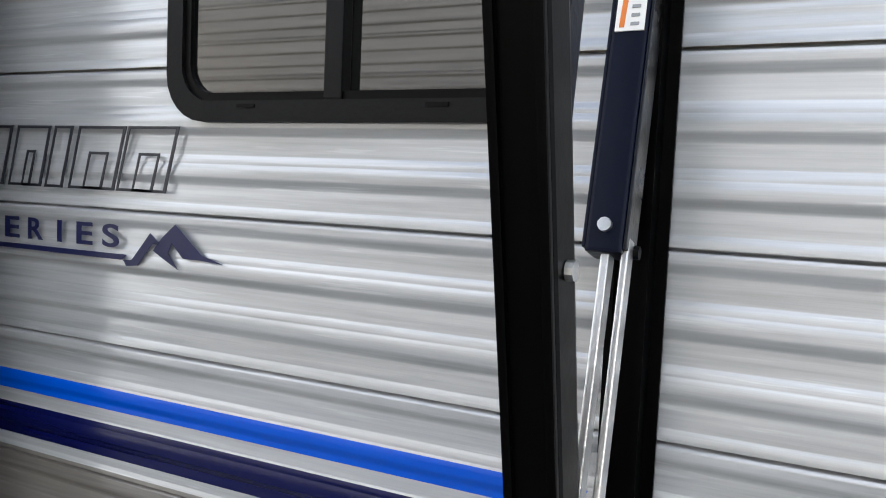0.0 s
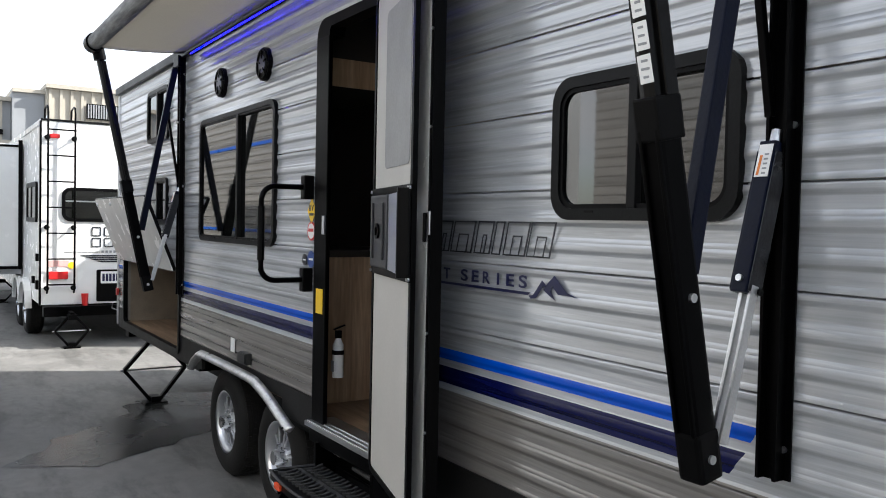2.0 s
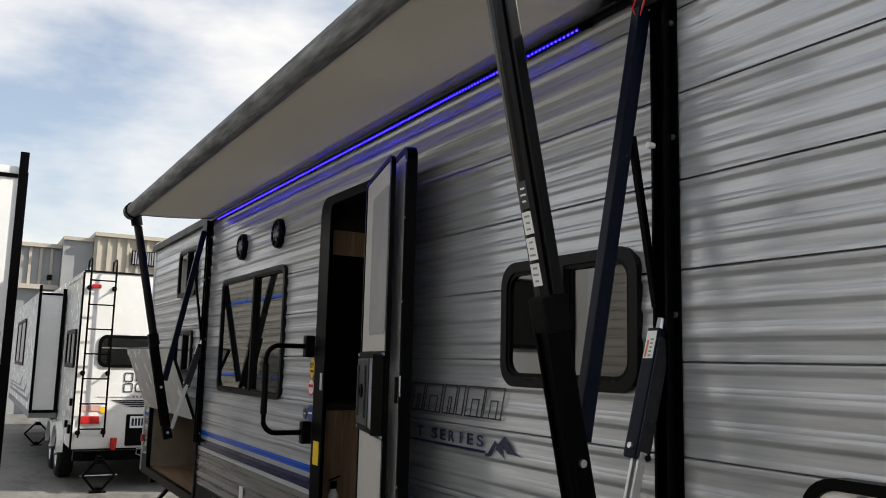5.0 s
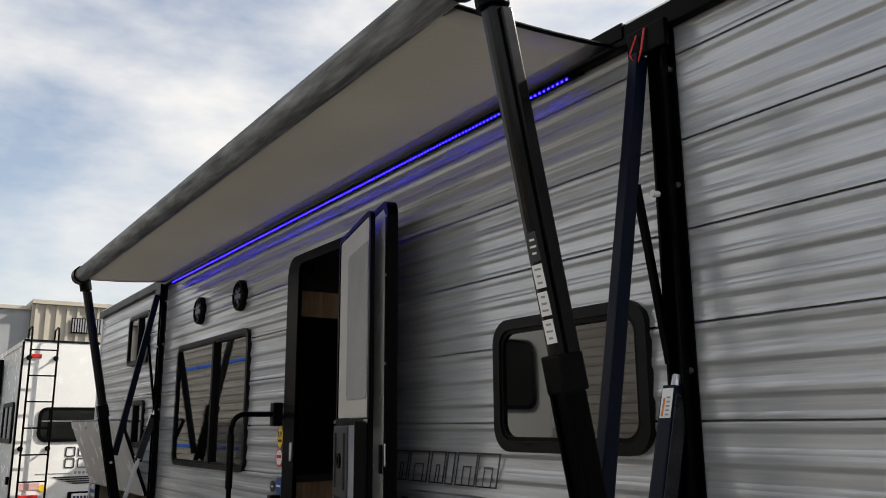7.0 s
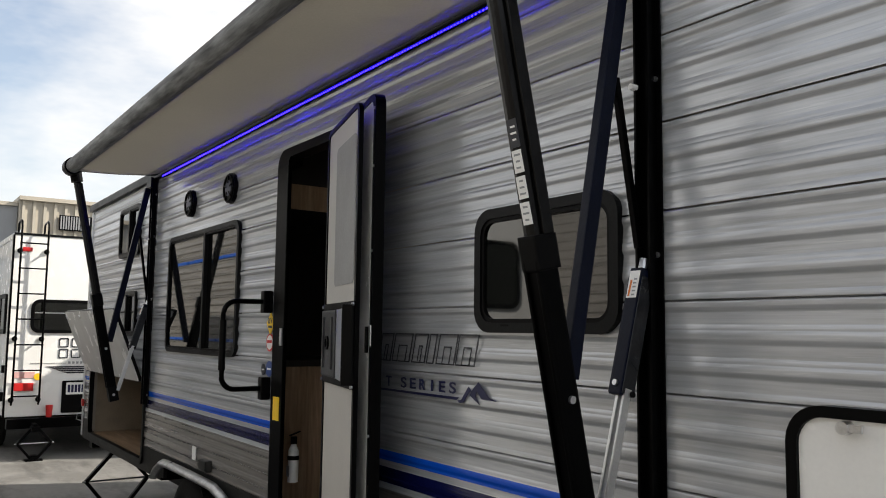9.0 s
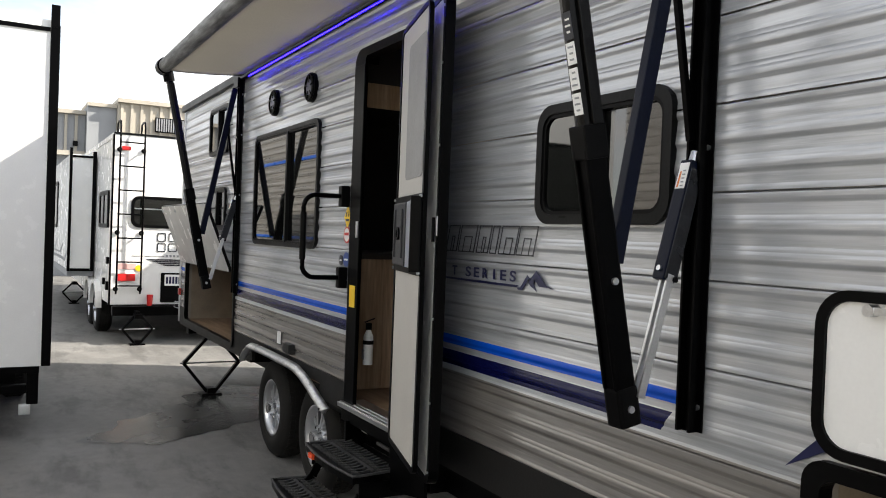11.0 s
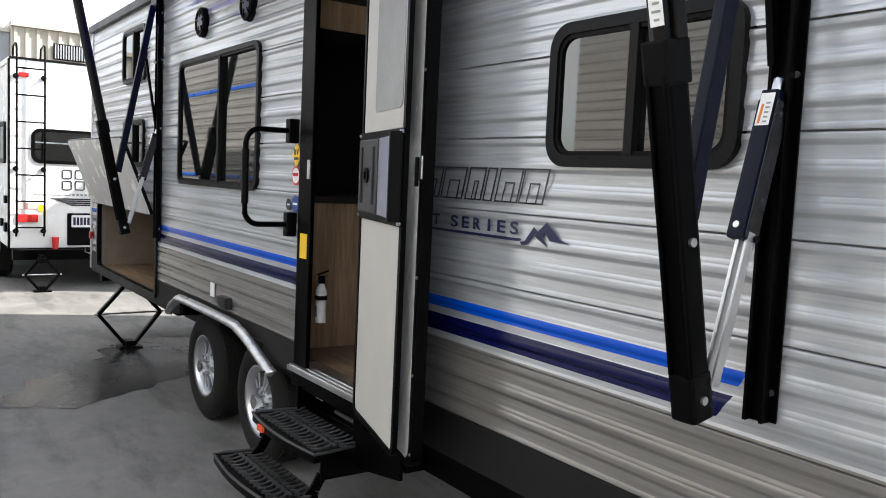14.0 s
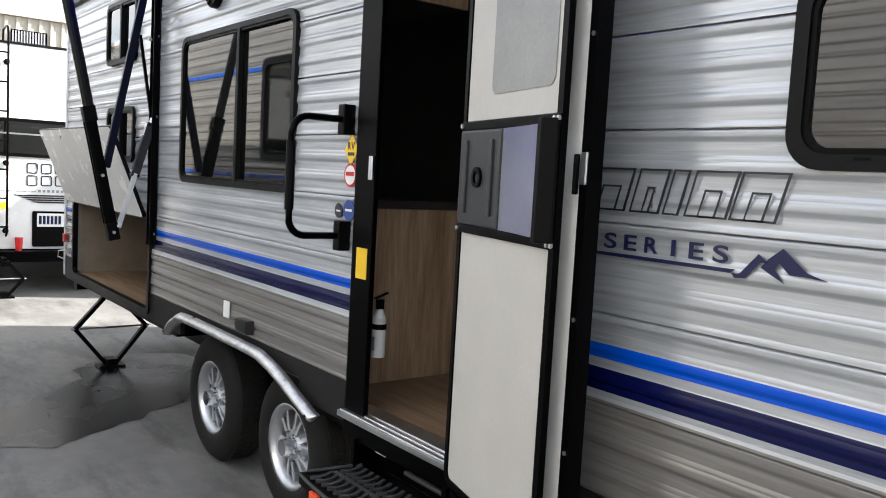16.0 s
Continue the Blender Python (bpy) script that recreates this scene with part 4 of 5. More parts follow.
def arm_set(x):
    rl = part("wall_bracket", box(B(), x - 0.008, x + 0.000, -0.055, -0.013, 1.13, 2.88, 0), M_BLACK, aw, "black channel upright on the wall")
    part("flange", box(B(), x + 0.032, x + 0.040, -0.050, -0.013, 1.13, 2.88, 0), M_BLACK, rl)
    part("web", box(B(), x + 0.0005, x + 0.0315, -0.034, -0.014, 1.13, 2.88, 0), M_BLACK, rl)
    part("wall_flange", box(B(), x + 0.0405, x + 0.056, -0.018, -0.013, 1.13, 2.88, 0), M_BLACK, rl)
    for zz in (1.93, 2.42, 2.75, 1.2):
        part("bolt", rod(B(), (x + 0.040, -0.026, zz), (x + 0.040, -0.018, zz), 0.008, 8), M_ALU, rl)
    part("top_bracket", box(B(), x - 0.06, x + 0.075, -0.075, -0.056, 2.80, 2.88, 0.005), M_BLACK, rl)
    foot, head = Vector((x + 0.004, -0.262, 1.21)), Vector((x - 0.01, -0.60, 2.84))
    dirn = (head - foot).normalized()
    j1 = foot + dirn * 0.715
    arm = part("main_arm", beam(B(), foot, j1, 0.058, 0.060, 0.008), M_BLACK, aw, "black outer awning arm")
    for s in (-0.028, 0.028):
        part("arm_ridge", beam(B(), foot + Vector((s * 0.8, -0.032, 0.0)) + dirn * 0.05, j1 + Vector((s * 0.8, -0.032, 0)) - dirn * 0.02, 0.010, 0.012, 0.003), M_BLACK, arm)
    part("inner_tube", beam(B(), j1 - dirn * 0.05, head, 0.046, 0.05, 0.016), M_TUBE, arm)
    part("inner_channel", beam(B(), j1 + dirn * 0.051 + Vector((0.029, 0.012, 0)), head - dirn * 0.06 + Vector((0.029, 0.012, 0)), 0.014, 0.034, 0.004), M_TUBE, arm)
    part("collar", beam(B(), j1 - dirn * 0.04, j1 + dirn * 0.05, 0.066, 0.074, 0.006), M_RUBBER, arm)
    part("foot_cap", beam(B(), foot - dirn * 0.05, foot + dirn * 0.06, 0.064, 0.068, 0.01), M_RUBBER, arm)
    part("head_cap", rod(B(), head - dirn * 0.05, head + dirn * 0.06, 0.042, 16), M_BLACK, arm)
    for d in (-0.06, 0.29):
        p = foot + dirn * (d + 0.06)
        part("bolt", rod(B(), p + Vector((0.03, 0, 0)), p + Vector((0.038, 0, 0)), 0.010, 10), M_ALU, arm)
    if x > -1:
        for k, (d, mt, hh) in enumerate(((0.815, M_STICKER, 0.056), (0.88, M_STICKER, 0.056), (0.945, M_STICKER, 0.056), (1.015, M_DARKINK, 0.07))):
            p = foot + dirn * d
            lab = part("instruction_label", beam(B(), p - dirn * hh / 2 + Vector((0.006, -0.026, 0)), p + dirn * hh / 2 + Vector((0.004, -0.026, 0)), 0.034, 0.002, 0), mt, arm)
            for q in range(3):
                pp = p + dirn * (q - 1) * 0.016
                part("print_bar", beam(B(), pp - dirn * 0.0025 + Vector((0.006, -0.0275, 0)), pp + dirn * 0.0025 + Vector((0.006, -0.0275, 0)), (0.014, 0.022, 0.017)[(q + k) % 3], 0.001, 0), M_GREYWALL if mt is M_STICKER else M_STICKER, lab)
    piv = foot + dirn * 0.40
    part("pitch_arm", beam(B(), piv + Vector((-0.01, 0.04, 0)), (x - 0.025, -0.07, 2.80), 0.032, 0.044, 0.004), M_NAVY, aw, "dark navy rafter arm")
    part("link_bar", beam(B(), (x - 0.02, -0.115, 2.42), (x - 0.005, -0.045, 1.95), 0.018, 0.018, 0.002), M_BLACK, aw)
    top, low = Vector((x + 0.01, -0.045, 1.90)), Vector((x + 0.02, -0.235, 1.24))
    dd = (low - top).normalized()
    ls = (low - top).length
    nn = Vector((0, -dd.z, dd.y)).normalized()
    nn = nn if nn.y < 0 else -nn
    str_ = part("gas_strut", beam(B(), top + dd * 0.012, top + dd * 0.36, 0.042, 0.046, 0.004), M_NAVY, aw, "navy gas strut cover")
    for s in (-0.0235, 0.0235):
        part("cover_edge", beam(B(), top + dd * 0.035 + Vector((s, 0, 0)) - nn * 0.002, top + dd * 0.355 + Vector((s, 0, 0)) - nn * 0.002, 0.004, 0.044, 0.001), M_STEEL if s > 0 else M_NAVY, str_)
    part("strut_channel", beam(B(), top + dd * 0.34, top + dd * ls, 0.010, 0.024, 0.002), M_ALU, str_, "aluminium strut channel")
    part("strut_channel", beam(B(), top + dd * 0.34 + Vector((0.022, 0, 0)), top + dd * ls + Vector((0.022, 0, 0)), 0.008, 0.024, 0.002), M_ALU, str_)
    part("strut_end", rod(B(), top - dd * 0.02, top + dd * 0.03, 0.012, 10), M_ALU, str_)
    part("knob", rod(B(), top + dd * 0.355 + Vector((0.0, 0.015, 0)), top + dd * 0.355 + Vector((0.032, 0.015, 0)), 0.008, 10), M_RUBBER, str_)
    p = top + dd * 0.33
    part("bolt", rod(B(), p + nn * 0.022, p + nn * 0.03, 0.008, 10), M_ALU, str_)
    lab = part("warning_label", beam(B(), top + dd * 0.022 + nn * 0.0245, top + dd * 0.098 + nn * 0.0245, 0.034, 0.002, 0), M_STICKER, str_, "white warning label with orange patch")
    part("warning_patch", beam(B(), top + dd * 0.048 + nn * 0.0262 - Vector((0.007, 0, 0)), top + dd * 0.094 + nn * 0.0262 - Vector((0.009, 0, 0)), 0.006, 0.001, 0), M_ORANGE, lab)
    for q in range(5):
        part("print_bar", beam(B(), top + dd * (0.044 + q * 0.011) + nn * 0.0262 + Vector((0.006, 0, 0)), top + dd * (0.048 + q * 0.011) + nn * 0.0262 + Vector((0.006, 0, 0)), 0.010, 0.001, 0), M_GREYWALL, lab)
    part("clip", rod(B(), (x - 0.004, -0.072, 2.40), (x - 0.004, -0.05, 2.40), 0.009, 12), M_WHITE, rl, "white plastic clip")


arm_set(XN)
arm_set(XF)

# stickers beside the door
def sticker(x, z, r, material, kind):
    if kind == "diamond":
        o = [(x - r, z), (x, z - r * 1.25), (x + r, z), (x, z + r * 1.25)]
    else:
        o = [(x + r * math.cos(radians(k)), z + r * math.sin(radians(k))) for k in range(0, 360, 18)]
    return part("sticker", prism(B(), o, -0.0175, -0.0145), material, trailer)


s = sticker(-2.62, 1.743, 0.05, M_YELLOW, "diamond")
for k, ch in enumerate("RV"):
    text(ch, -2.648 + k * 0.03, 1.745, 0.04, M_DARKINK, s, y=-0.0185, name="letter")
part("print_bar", box(B(), -2.645, -2.595, -0.0185, -0.0175, 1.72, 1.733), M_DARKINK, s)
s = sticker(-2.62, 1.643, 0.048, M_RED, "disc")
part("sticker_face", prism(B(), [(-2.62 + 0.038 * math.cos(radians(k)), 1.643 + 0.038 * math.sin(radians(k))) for k in range(0, 360, 18)], -0.019, -0.0175), M_STICKER, s)
part("print_bar", box(B(), -2.65, -2.59, -0.0205, -0.019, 1.64, 1.656), M_RED, s)
s = sticker(-2.62, 1.503, 0.042, M_BLUE, "disc")
part("print_bar", box(B(), -2.645, -2.595, -0.0185, -0.0175, 1.498, 1.508), M_STICKER, s)
s = sticker(-2.70, 1.497, 0.03, M_DARKINK, "disc")
part("print_bar", box(B(), -2.715, -2.685, -0.0185, -0.0175, 1.493, 1.50), M_STICKER, s)

# ---- wet patch ----
bm = B()
random.seed(4)
pts = []
edge = [(-5.08, -1.22), (-4.96, -0.95), (-4.83, -0.68), (-5.08, -0.22), (-5.28, 0.09), (-5.55, 0.42), (-5.7, 0.8), (-6.3, 1.0), (-6.85, 0.77), (-7.0, 0.39), (-6.88, 0.15), (-6.62, -0.17), (-6.3, -0.14), (-6.05, -0.4), (-5.85, -0.64), (-5.66, -0.84), (-5.42, -0.92), (-5.22, -1.12)]
for i in range(len(edge)):
    a, b2 = Vector((*edge[i], 0)), Vector((*edge[(i + 1) % len(edge)], 0))
    for k in range(6):
        p = a.lerp(b2, k / 6) + Vector((0.12, 0.03, 0))
        q = noise.noise(p * 5.3) * 0.045 + noise.noise(p * 17.0) * 0.012
        pts.append((p.x + q, p.y + q, 0.004))
vs = [bm.verts.new(p) for p in pts]
bm.faces.new(vs)
bmesh.ops.triangulate(bm, faces=bm.faces[:])
solo("puddle", bm, M_WET, "shallow wet patch on the asphalt beside the wheels", "puddle", kind="structure")


# ---- the white trailer standing across the aisle, seen by its end ----
nt = thing("white_trailer", (-7.5, -2.5, 0), "white trailer end with black corner trim, parked across the aisle", "trailer")
part("end_wall", box(B(), -5.13, -5.10, -4.0, -1.415, 0.57, 3.10), M_WHITE, nt, "smooth white end wall")
NH = [(-6.45, -5.85, 1.75, 2.55)]
zz = 0.6
while zz < 3.0:
    for piece in pieces(siding(B(), -11.0, -5.13, zz, min(zz + 0.2467, 3.08), -1.400, 1, NH)):
        part("siding_panel", piece, M_SIDING2, nt, smooth=True)
    zz += 0.2467
part("side_wall", slab(B(), -11.0, -5.14, 0.58, 3.09, -1.435, -1.410, NH), M_INNER, nt)
part("corner_trim", box(B(), -5.135, -5.085, -1.435, -1.370, 0.57, 3.12, 0.006), M_BLACK, nt, "black corner trim")
part("roof", box(B(), -11.0, -5.11, -4.0, -1.405, 3.102, 3.16, 0.01), M_WHITE, nt)
part("roof_trim", box(B(), -5.13, -5.09, -4.0, -1.437, 3.07, 3.10), M_BLACK, nt, "black roof edge trim")
part("gutter_spout", prism(B(), [(-5.14, 3.10), (-5.08, 3.10), (-5.085, 3.27), (-5.10, 3.24)], -1.435, -1.375), M_BLACK, nt)
part("bottom_rail", box(B(), -5.16, -5.095, -3.7, -1.445, 0.52, 0.57), M_BLACK, nt)
part("tail_bracket", box(B(), -5.2, -5.12, -1.525, -1.445, 0.28, 0.52, 0.01), M_BLACK, nt, "black support foot")
part("jack_bar", box(B(), -5.19, -5.14, -2.2, -1.525, 0.36, 0.43, 0.01), M_BLACK, nt)
part("jack_bar_end", box(B(), -5.18, -5.13, -1.575, -1.495, 0.20, 0.28, 0.01), M_ALU, nt)
rw = part("end_window", ring(B(), rounded(-0.55, 0.55, 1.95, 2.65, 0.12), rounded(-0.51, 0.51, 1.99, 2.61, 0.1), -0.02, 0.0), M_FRAME, nt, "dark rounded rear window")
rw.data.transform(Matrix.Translation((-5.099, -3.25, 0)) @ Matrix.Rotation(radians(90), 4, "Z"))
bm = prism(B(), rounded(-0.52, 0.52, 1.98, 2.62, 0.1), -0.008, 0.0)
bmesh.ops.transform(bm, matrix=Matrix.Translation((-5.099, -3.25, 0)) @ Matrix.Rotation(radians(90), 4, "Z"), verts=bm.verts)
part("pane", bm, M_GLASS, rw)
sw = part("side_window", ring(B(), rounded(-6.49, -5.81, 1.71, 2.59, 0.08), rounded(-6.43, -5.87, 1.77, 2.53, 0.06), -1.405, -1.370), M_FRAME, nt, "dark side window")
part("pane", prism(B(), rounded(-6.44, -5.86, 1.76, 2.54, 0.06), -1.405, -1.395), M_GLASS, sw)
M_STRIPE = mat("blue_vinyl_stripe", (0.003, 0.09, 0.5), 0.3, var=0.1, bump=0)
for x0, x1, z0, z1 in ((-11.0, -6.52, 2.49, 2.525), (-5.78, -5.15, 2.49, 2.525), (-11.0, -5.15, 1.565, 1.595)):
    part("side_stripe", box(B(), x0, x1, -1.388, -1.383, z0, z1), M_STRIPE, nt, "blue vinyl stripe")
part("underframe", box(B(), -10.8, -5.3, -3.5, -1.6, 0.42, 0.52), M_BLACK, nt)
for xw in (-7.9, -7.0):
    wheel(xw, -1.675, 0.352, parent=nt)

# ---- the trailer on the other side of the aisle, facing the wall ----
ot = thing("opposite_trailer", (0.5, -4.6, 0), "grey corrugated trailer facing across the aisle", "trailer")
zz = 0.6
while zz < 3.0:
    part("siding_panel", siding(B(), -4.25, 5.0, zz, min(zz + 0.2467, 3.08), -3.42, 1, ()), M_SIDING2, ot)
    zz += 0.2467
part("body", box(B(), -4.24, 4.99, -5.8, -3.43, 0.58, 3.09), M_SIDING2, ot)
part("roof", box(B(), -4.27, 5.02, -5.82, -3.40, 3.092, 3.15, 0.01), M_WHITE, ot)
part("underframe", box(B(), -3.8, 4.8, -5.6, -3.7, 0.40, 0.579), M_BLACK, ot)
for xw in (0.5, 1.4):
    wheel(xw, -3.70, 0.352, parent=ot, seg=24)

# ---- white trailer at the end of the aisle, with ladder ----
lt2 = thing("ladder_trailer", (-13.5, 1.0, 0), "white trailer with black roof ladder, seen from behind", "trailer")
LX, LY0, LY1, LZ0, LZ1 = -10.5, -0.34, 2.1, 0.53, 2.91
part("rear_wall", box(B(), LX - 0.04, LX, LY0, LY1, LZ0, LZ1, 0.012), M_WHITE, lt2, "white rear wall")
part("side_wall", box(B(), -20.0, LX - 0.042, LY0 + 0.01, LY0 + 0.05, LZ0, LZ1 - 0.05), M_WHITE, lt2, "white side wall")
part("front_wall", box(B(), -20.0, -19.96, LY0 + 0.052, LY1, LZ0, LZ1 - 0.05), M_WHITE, lt2)
part("far_wall", box(B(), -19.95, LX - 0.042, LY1 - 0.04, LY1, LZ0, LZ1 - 0.05), M_WHITE, lt2)
part("roof", box(B(), -20.0, LX - 0.02, LY0 - 0.01, LY1, LZ1 - 0.048, LZ1 + 0.02, 0.01), M_WHITE, lt2)
part("roof_edge", box(B(), LX - 0.02, LX + 0.012, LY0, LY1, LZ1 + 0.004, LZ1 + 0.03, 0.006), M_FRAME, lt2, "dark roof edge trim")
part("roof_rail", tube(B(), [(-19.5, LY0 + 0.12, LZ1 + 0.10), (LX - 0.4, LY0 + 0.12, LZ1 + 0.10), (LX - 0.25, LY0 + 0.12, LZ1 + 0.03)], 0.014, 8), M_ALU, lt2, "bright roof rail")
part("corner_trim", box(B(), LX - 0.05, LX + 0.01, LY0 - 0.012, LY0 + 0.012, LZ0, LZ1, 0.004), M_BLACK, lt2)
SOX, SOY, SOZ0, SOZ1 = -12.6, -0.73, 0.90, 2.75
so = part("slide_out", box(B(), -19.4, SOX, SOY, LY0, SOZ0, SOZ1, 0.01), M_WHITE, lt2, "pale slide-out room with black trim")
for y0, y1, z0, z1 in ((SOY - 0.012, SOY + 0.03, SOZ0 - 0.02, SOZ1 + 0.10), (LY0 - 0.06, LY0 - 0.004, SOZ0 - 0.02, SOZ1 + 0.06), (SOY + 0.032, LY0 - 0.062, SOZ0 - 0.02, SOZ0 + 0.025), (SOY + 0.032, LY0 - 0.062, SOZ1 - 0.05, SOZ1 - 0.015)):
    part("slide_trim", box(B(), SOX - 0.03, SOX + 0.015, y0, y1, z0, z1, 0.004), M_BLACK, so)
part("slide_skirt", box(B(), -19.3, SOX - 0.04, SOY - 0.006, LY0 - 0.01, SOZ0 - 0.10, SOZ0 - 0.004), M_GREYWALL, so, "grey lower edge of the slide-out")
sw2 = part("slide_window", ring(B(), rounded(-17.9, -15.2, 1.56, 2.42, 0.08), rounded(-17.8, -15.3, 1.62, 2.36, 0.06), SOY - 0.02, SOY + 0.004), M_FRAME, so, "dark slide-out window")
part("pane", prism(B(), rounded(-17.82, -15.28, 1.60, 2.38, 0.06), SOY - 0.010, SOY - 0.003), M_GLASS, sw2)
part("mullion", box(B(), -16.6, -16.5, SOY - 0.018, SOY - 0.011, 1.62, 2.36), M_FRAME, sw2)
for k, (xa, xb, za, zb) in enumerate(((-19.2, -13.2, 1.02, 1.07), (-19.2, -14.2, 1.12, 1.15), (-19.2, -15.5, 1.19, 1.21))):
    part("swoosh", prism(B(), [(xa, za), (xb, za), (xb + 0.5, zb + 0.16), (xb - 0.2, zb), (xa, zb)], SOY - 0.004, SOY - 0.0005), M_GREYWALL, so, "grey painted swoosh")
wn2 = part("side_window", ring(B(), rounded(-11.95, -10.85, 1.60, 2.14, 0.06), rounded(-11.88, -10.92, 1.66, 2.08, 0.04), LY0 - 0.02, LY0 + 0.012), M_FRAME, lt2, "narrow dark side window")
part("pane", prism(B(), rounded(-11.90, -10.90, 1.64, 2.10, 0.04), LY0 - 0.008, LY0 + 0.002), M_GLASS, wn2)
part("mullion", box(B(), -11.45, -11.38, LY0 - 0.016, LY0 - 0.009, 1.66, 2.08), M_FRAME, wn2)
for xx, zz, rr in ((-10.75, 1.14, 0.05), (-10.75, 0.78, 0.06), (-11.15, 0.82, 0.05)):
    part("side_port", box(B(), xx - rr, xx + rr, LY0 - 0.03, LY0 + 0.008, zz - rr, zz + rr, 0.012), M_RUBBER, lt2, "black hose port")
YX = Matrix.Translation((LX + 0.004, 0, 0)) @ Matrix.Rotation(radians(90), 4, "Z")


def rear(bm):
    """From x, z outlines to the rear wall, where x counts along y."""
    bmesh.ops.transform(bm, matrix=YX, verts=bm.verts)
    return bm


rwn = part("rear_window", rear(ring(B(), rounded(-0.09, 1.55, 1.62, 2.065, 0.11), rounded(-0.05, 1.51, 1.66, 2.025, 0.085), -0.016, 0.0)), M_RUBBER, lt2, "wide dark rear window")
part("pane", rear(prism(B(), rounded(-0.06, 1.52, 1.65, 2.035, 0.09), -0.008, 0.0)), M_GLASS, rwn)
part("window_bar", rear(prism(B(), rounded(-0.045, 1.505, 1.878, 1.896, 0.004), -0.013, -0.0085)), M_ALU, rwn, "thin grey sliding rail")
LR0, LR1 = -0.265, 0.055


def ladder_rail(y):
    return tube(B(), [(LX + 0.05, y, 0.69), (LX + 0.10, y, 0.74), (LX + 0.10, y, 3.02), (LX + 0.06, y, 3.09), (LX - 0.02, y, 3.11), (LX - 0.22, y, 3.09), (LX - 0.26, y, 2.94)], 0.013, 8)


lad = part("roof_ladder", ladder_rail(LR0), M_BLACK, lt2, "black tubular roof ladder", smooth=True)
part("rail", ladder_rail(LR1), M_BLACK, lad, smooth=True)
for k in range(7):
    part("rung", rod(B(), (LX + 0.10, LR0 - 0.015, 0.80 + k * 0.333), (LX + 0.10, LR1 + 0.015, 0.80 + k * 0.333), 0.010, 8), M_BLACK, lad)
for zz in (0.75, 1.54, 2.70):
    for yy in (LR0, LR1):
        part("standoff", rod(B(), (LX, yy, zz), (LX + 0.09, yy, zz), 0.012, 8), M_BLACK, lad)
        part("standoff_foot", rod(B(), (LX, yy, zz), (LX + 0.022, yy, zz), 0.034, 12), M_RUBBER, lad)
part("tail_lamp", box(B(), LX, LX + 0.03, -0.24, -0.01, 0.865, 0.965, 0.008), M_RED, lt2, "red tail lamp")
part("tail_lamp", box(B(), LX, LX + 0.03, 1.75, 1.98, 0.865, 0.965, 0.008), M_RED, lt2, "red tail lamp")
for yy in (-0.235, 0.82, 1.85):
    part("marker_lamp", box(B(), LX, LX + 0.025, yy, yy + 0.12, 2.695, 2.75, 0.012), M_RED, lt2, "small red marker lamp")
part("bumper", box(B(), LX - 0.02, LX + 0.12, LY0 + 0.03, LY1, 0.385, 0.515, 0.01), M_BLACK, lt2, "black square bumper")
part("plate_mount", rear(prism(B(), rounded(0.34, 1.05, 0.56, 0.985, 0.02), -0.012, 0.0)), M_RUBBER, lt2, "black plate and lamp panel")
part("license_plate", rear(prism(B(), rounded(0.39, 0.69, 0.80, 0.96, 0.01), -0.02, -0.013)), M_STICKER, lt2)
for k in range(6):
    part("plate_bar", rear(prism(B(), rounded(0.41 + k * 0.043, 0.44 + k * 0.043, 0.83, 0.93, 0.002), -0.0225, -0.0205)), M_INK, lt2)
for row, zz in enumerate((1.43, 1.285)):
    for k in range(7):
        part("brand_bar", rear(ring(B(), rounded(0.275 + k * 0.155, 0.395 + k * 0.155, zz, zz + 0.125, 0.02), rounded(0.288 + k * 0.155, 0.382 + k * 0.155, zz + 0.013, zz + 0.112, 0.01), -0.004, 0.0)), M_DARKINK, lt2)
part("thin_bar", rear(prism(B(), rounded(-0.06, 0.38, 1.217, 1.222, 0.001), -0.003, 0.0)), M_DARKINK, lt2)
for k in range(8):
    part("print_bar", rear(prism(B(), rounded(0.40 + k * 0.05, 0.43 + k * 0.05, 1.21, 1.24, 0.002), -0.003, 0.0)), M_GREYWALL, lt2)
for k in range(4):
    part("swoosh", rear(prism(B(), [(0.12 + 0.07 * k, 1.178 - 0.026 * k), (1.7, 1.178 - 0.026 * k), (1.7, 1.164 - 0.026 * k), (0.19 + 0.07 * k, 1.160 - 0.026 * k)], -0.003, 0.0)), M_DARKINK, lt2)
part("dealer_sticker", rear(prism(B(), rounded(-0.24, 0.0, 1.03, 1.11, 0.01), -0.004, 0.0)), mat("pink_sticker", (0.75, 0.45, 0.42), 0.4, bump=0), lt2)
part("round_sticker", rear(prism(B(), rounded(-0.01, 0.08, 1.0, 1.09, 0.044), -0.006, -0.0045)), M_YELLOW, lt2)
for xw in (-11.9, -12.85):
    wheel(xw, LY0 - 0.03, 0.352, parent=lt2, seg=24)
for xw in (-11.9, -12.85):
    o = [(xw + 0.47 * math.cos(radians(k)), 0.40 + 0.40 * math.sin(radians(k))) for k in range(0, 181, 12)]
    q = [(xw + 0.40 * math.cos(radians(k)), 0.40 + 0.34 * math.sin(radians(k))) for k in range(180, -1, -12)]
    part("fender", prism(B(), o + q, LY0 - 0.08, LY0 + 0.005), M_WHITE, lt2, "pale moulded fender")
part("underframe", box(B(), -19.5, LX - 0.1, 0.1, 1.9, 0.36, 0.53), M_BLACK, lt2)
jack(LX + 0.3, 0.0, lt2, 0.2, 0.40)
jack(-16.6, -0.3, lt2, 0.22, 0.42)
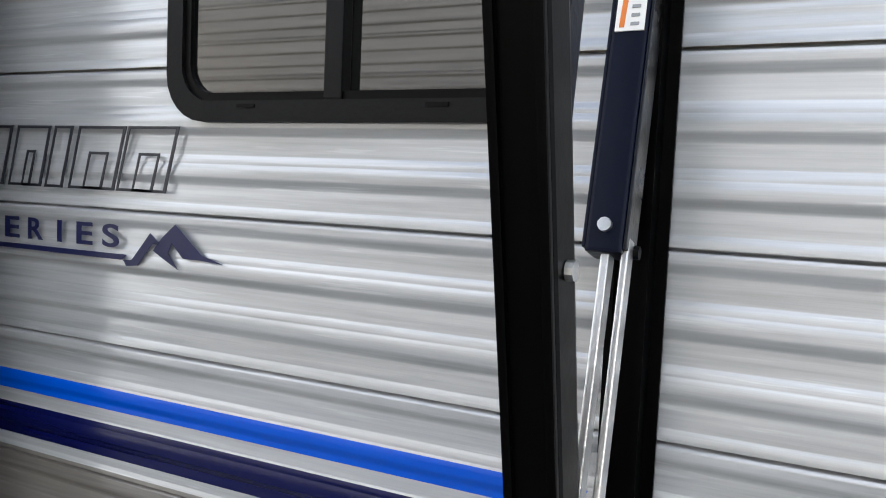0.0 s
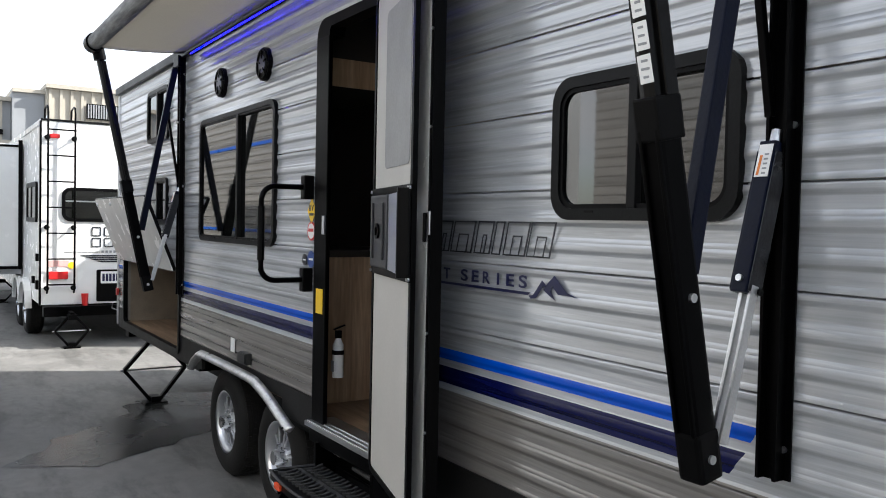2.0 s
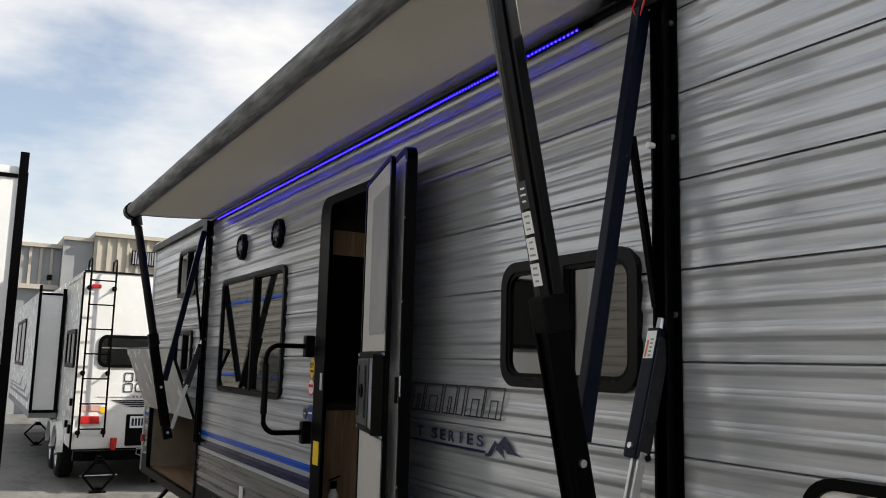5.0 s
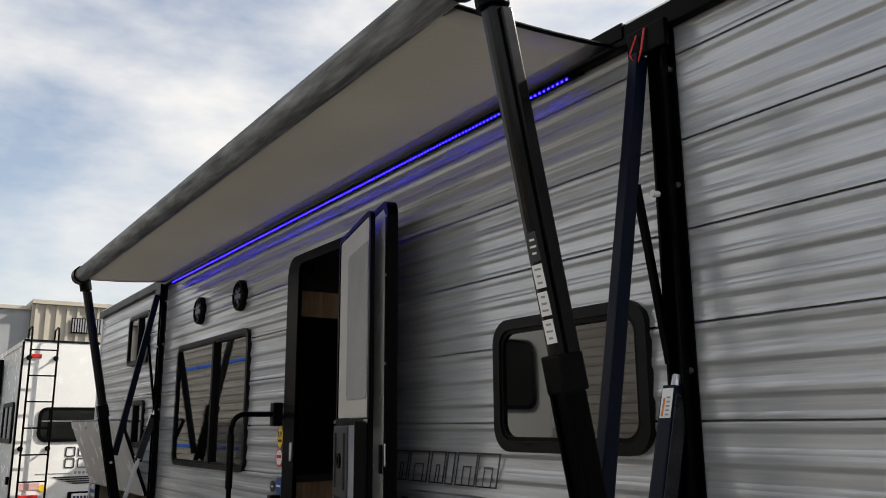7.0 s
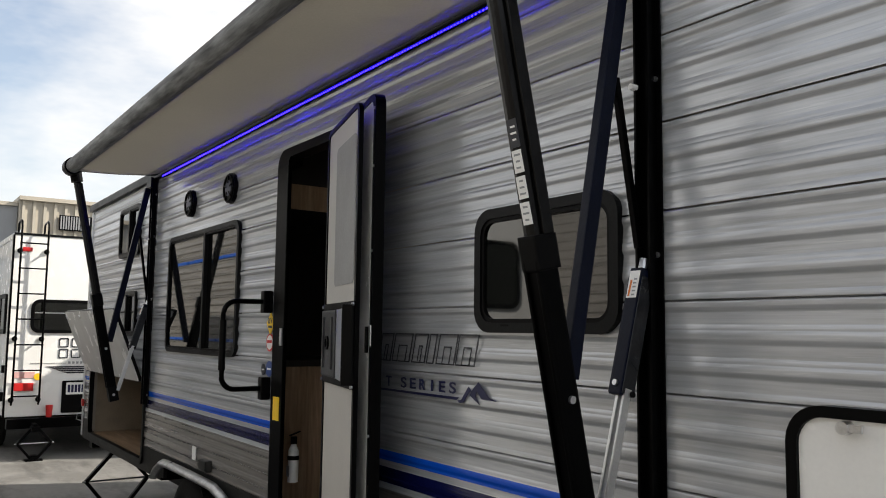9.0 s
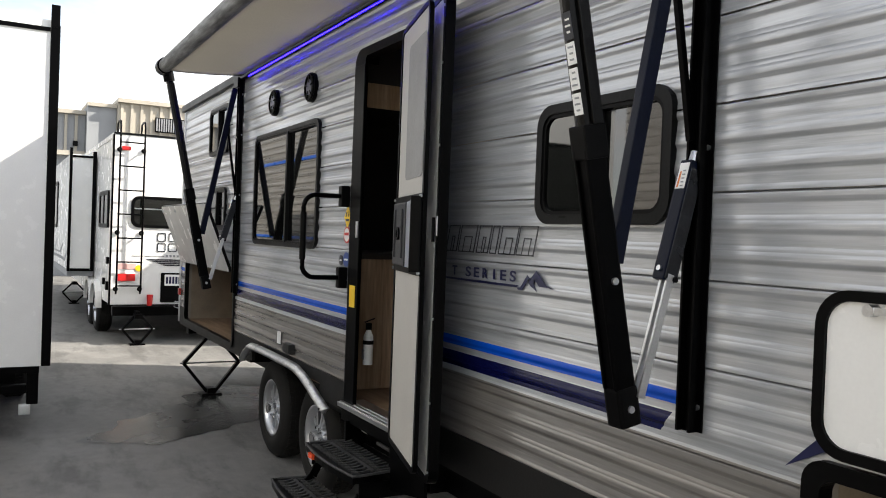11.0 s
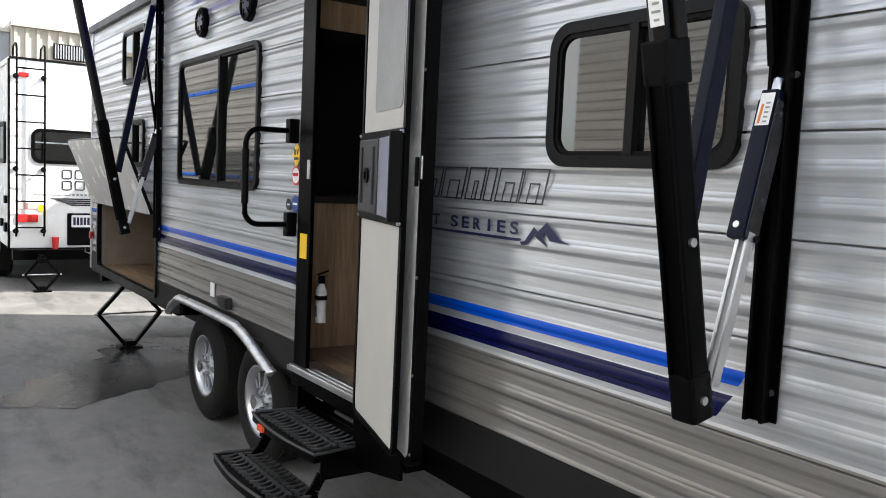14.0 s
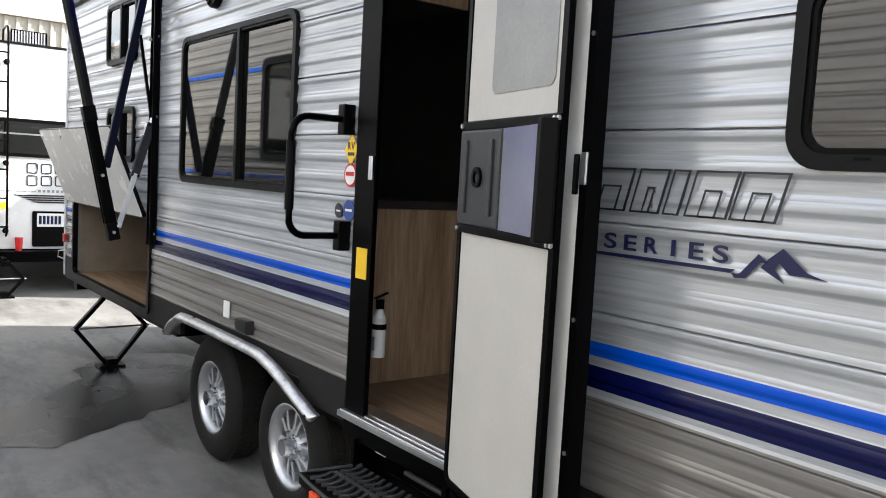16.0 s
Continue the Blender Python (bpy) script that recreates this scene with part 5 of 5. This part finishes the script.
part("jack_arm", beam(B(), (LX - 0.3, 0.0, 0.43), (LX + 0.34, 0.0, 0.43), 0.05, 0.06), M_BLACK, lt2)
solo("cup", rod(B(), (LX + 0.06, 0.19, 0.517), (LX + 0.06, 0.19, 0.675), 0.035, 14, 0.045), M_RED, "red plastic cup standing on a trailer bumper", "cup")

# ---- building behind ----
bd = thing("warehouse", (-28, 4, 0), "beige and grey metal clad warehouse with flat roof", "building")
part("low_wing", box(B(), -34, -26.0, -8.0, 0.62, 0, 5.0), M_GREYWALL, bd, "low grey wing")
part("high_wing", box(B(), -34, -25.4, 1.48, 12, 0, 5.42), M_BEIGE, bd, "higher beige wing")
part("side_return", box(B(), -34, -25.6, 0.63, 1.47, 0, 5.25), M_GREYWALL, bd)
part("parapet", box(B(), -34.1, -25.85, -8.1, 0.62, 5.002, 5.12), M_BEIGE, bd)
part("parapet", box(B(), -34.1, -25.25, 1.47, 12.1, 5.422, 5.54), M_BEIGE, bd)
part("parapet", box(B(), -34.1, -25.5, 0.625, 1.465, 5.252, 5.36), M_BEIGE, bd)
part("ledge", box(B(), -25.998, -25.8, -8.0, 0.62, 3.72, 3.86), M_BEIGE, bd, "pale sheet metal ledge")
part("wall_light", box(B(), -25.998, -25.88, 0.28, 0.42, 4.02, 4.18, 0.03), M_RUBBER, bd, "small dark wall light")
for k in range(29):
    y = -7.8 + k * 0.29
    part("cladding_rib", box(B(), -25.998, -25.94, y, y + 0.08, 3.87, 4.99), M_BEIGE, bd)
for k in range(36):
    y = 1.56 + k * 0.29
    part("cladding_rib", box(B(), -25.398, -25.34, y, y + 0.08, 2.0, 5.41), M_BEIGE, bd)

lv = part("louvre", box(B(), -25.36, -25.30, 2.58, 3.5, 4.6, 5.06), M_BLACK, bd, "dark ribbed louvre")
for k in range(12):
    part("slat", box(B(), -25.30, -25.26, 2.61 + k * 0.072, 2.645 + k * 0.072, 4.63, 5.03), M_GREYWALL, lv)

# unseen trailer-sized block, added only to shade the ground at the end of the aisle
nb = thing("aisle_shade_block", (-14.5, 5.2, 0), "unseen grey block added to shade the ground at the aisle's end", "trailer")
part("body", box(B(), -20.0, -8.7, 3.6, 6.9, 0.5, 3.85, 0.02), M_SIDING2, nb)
part("underframe", box(B(), -19.5, -9, 3.8, 6.7, 0.0, 0.498), M_BLACK, nb)
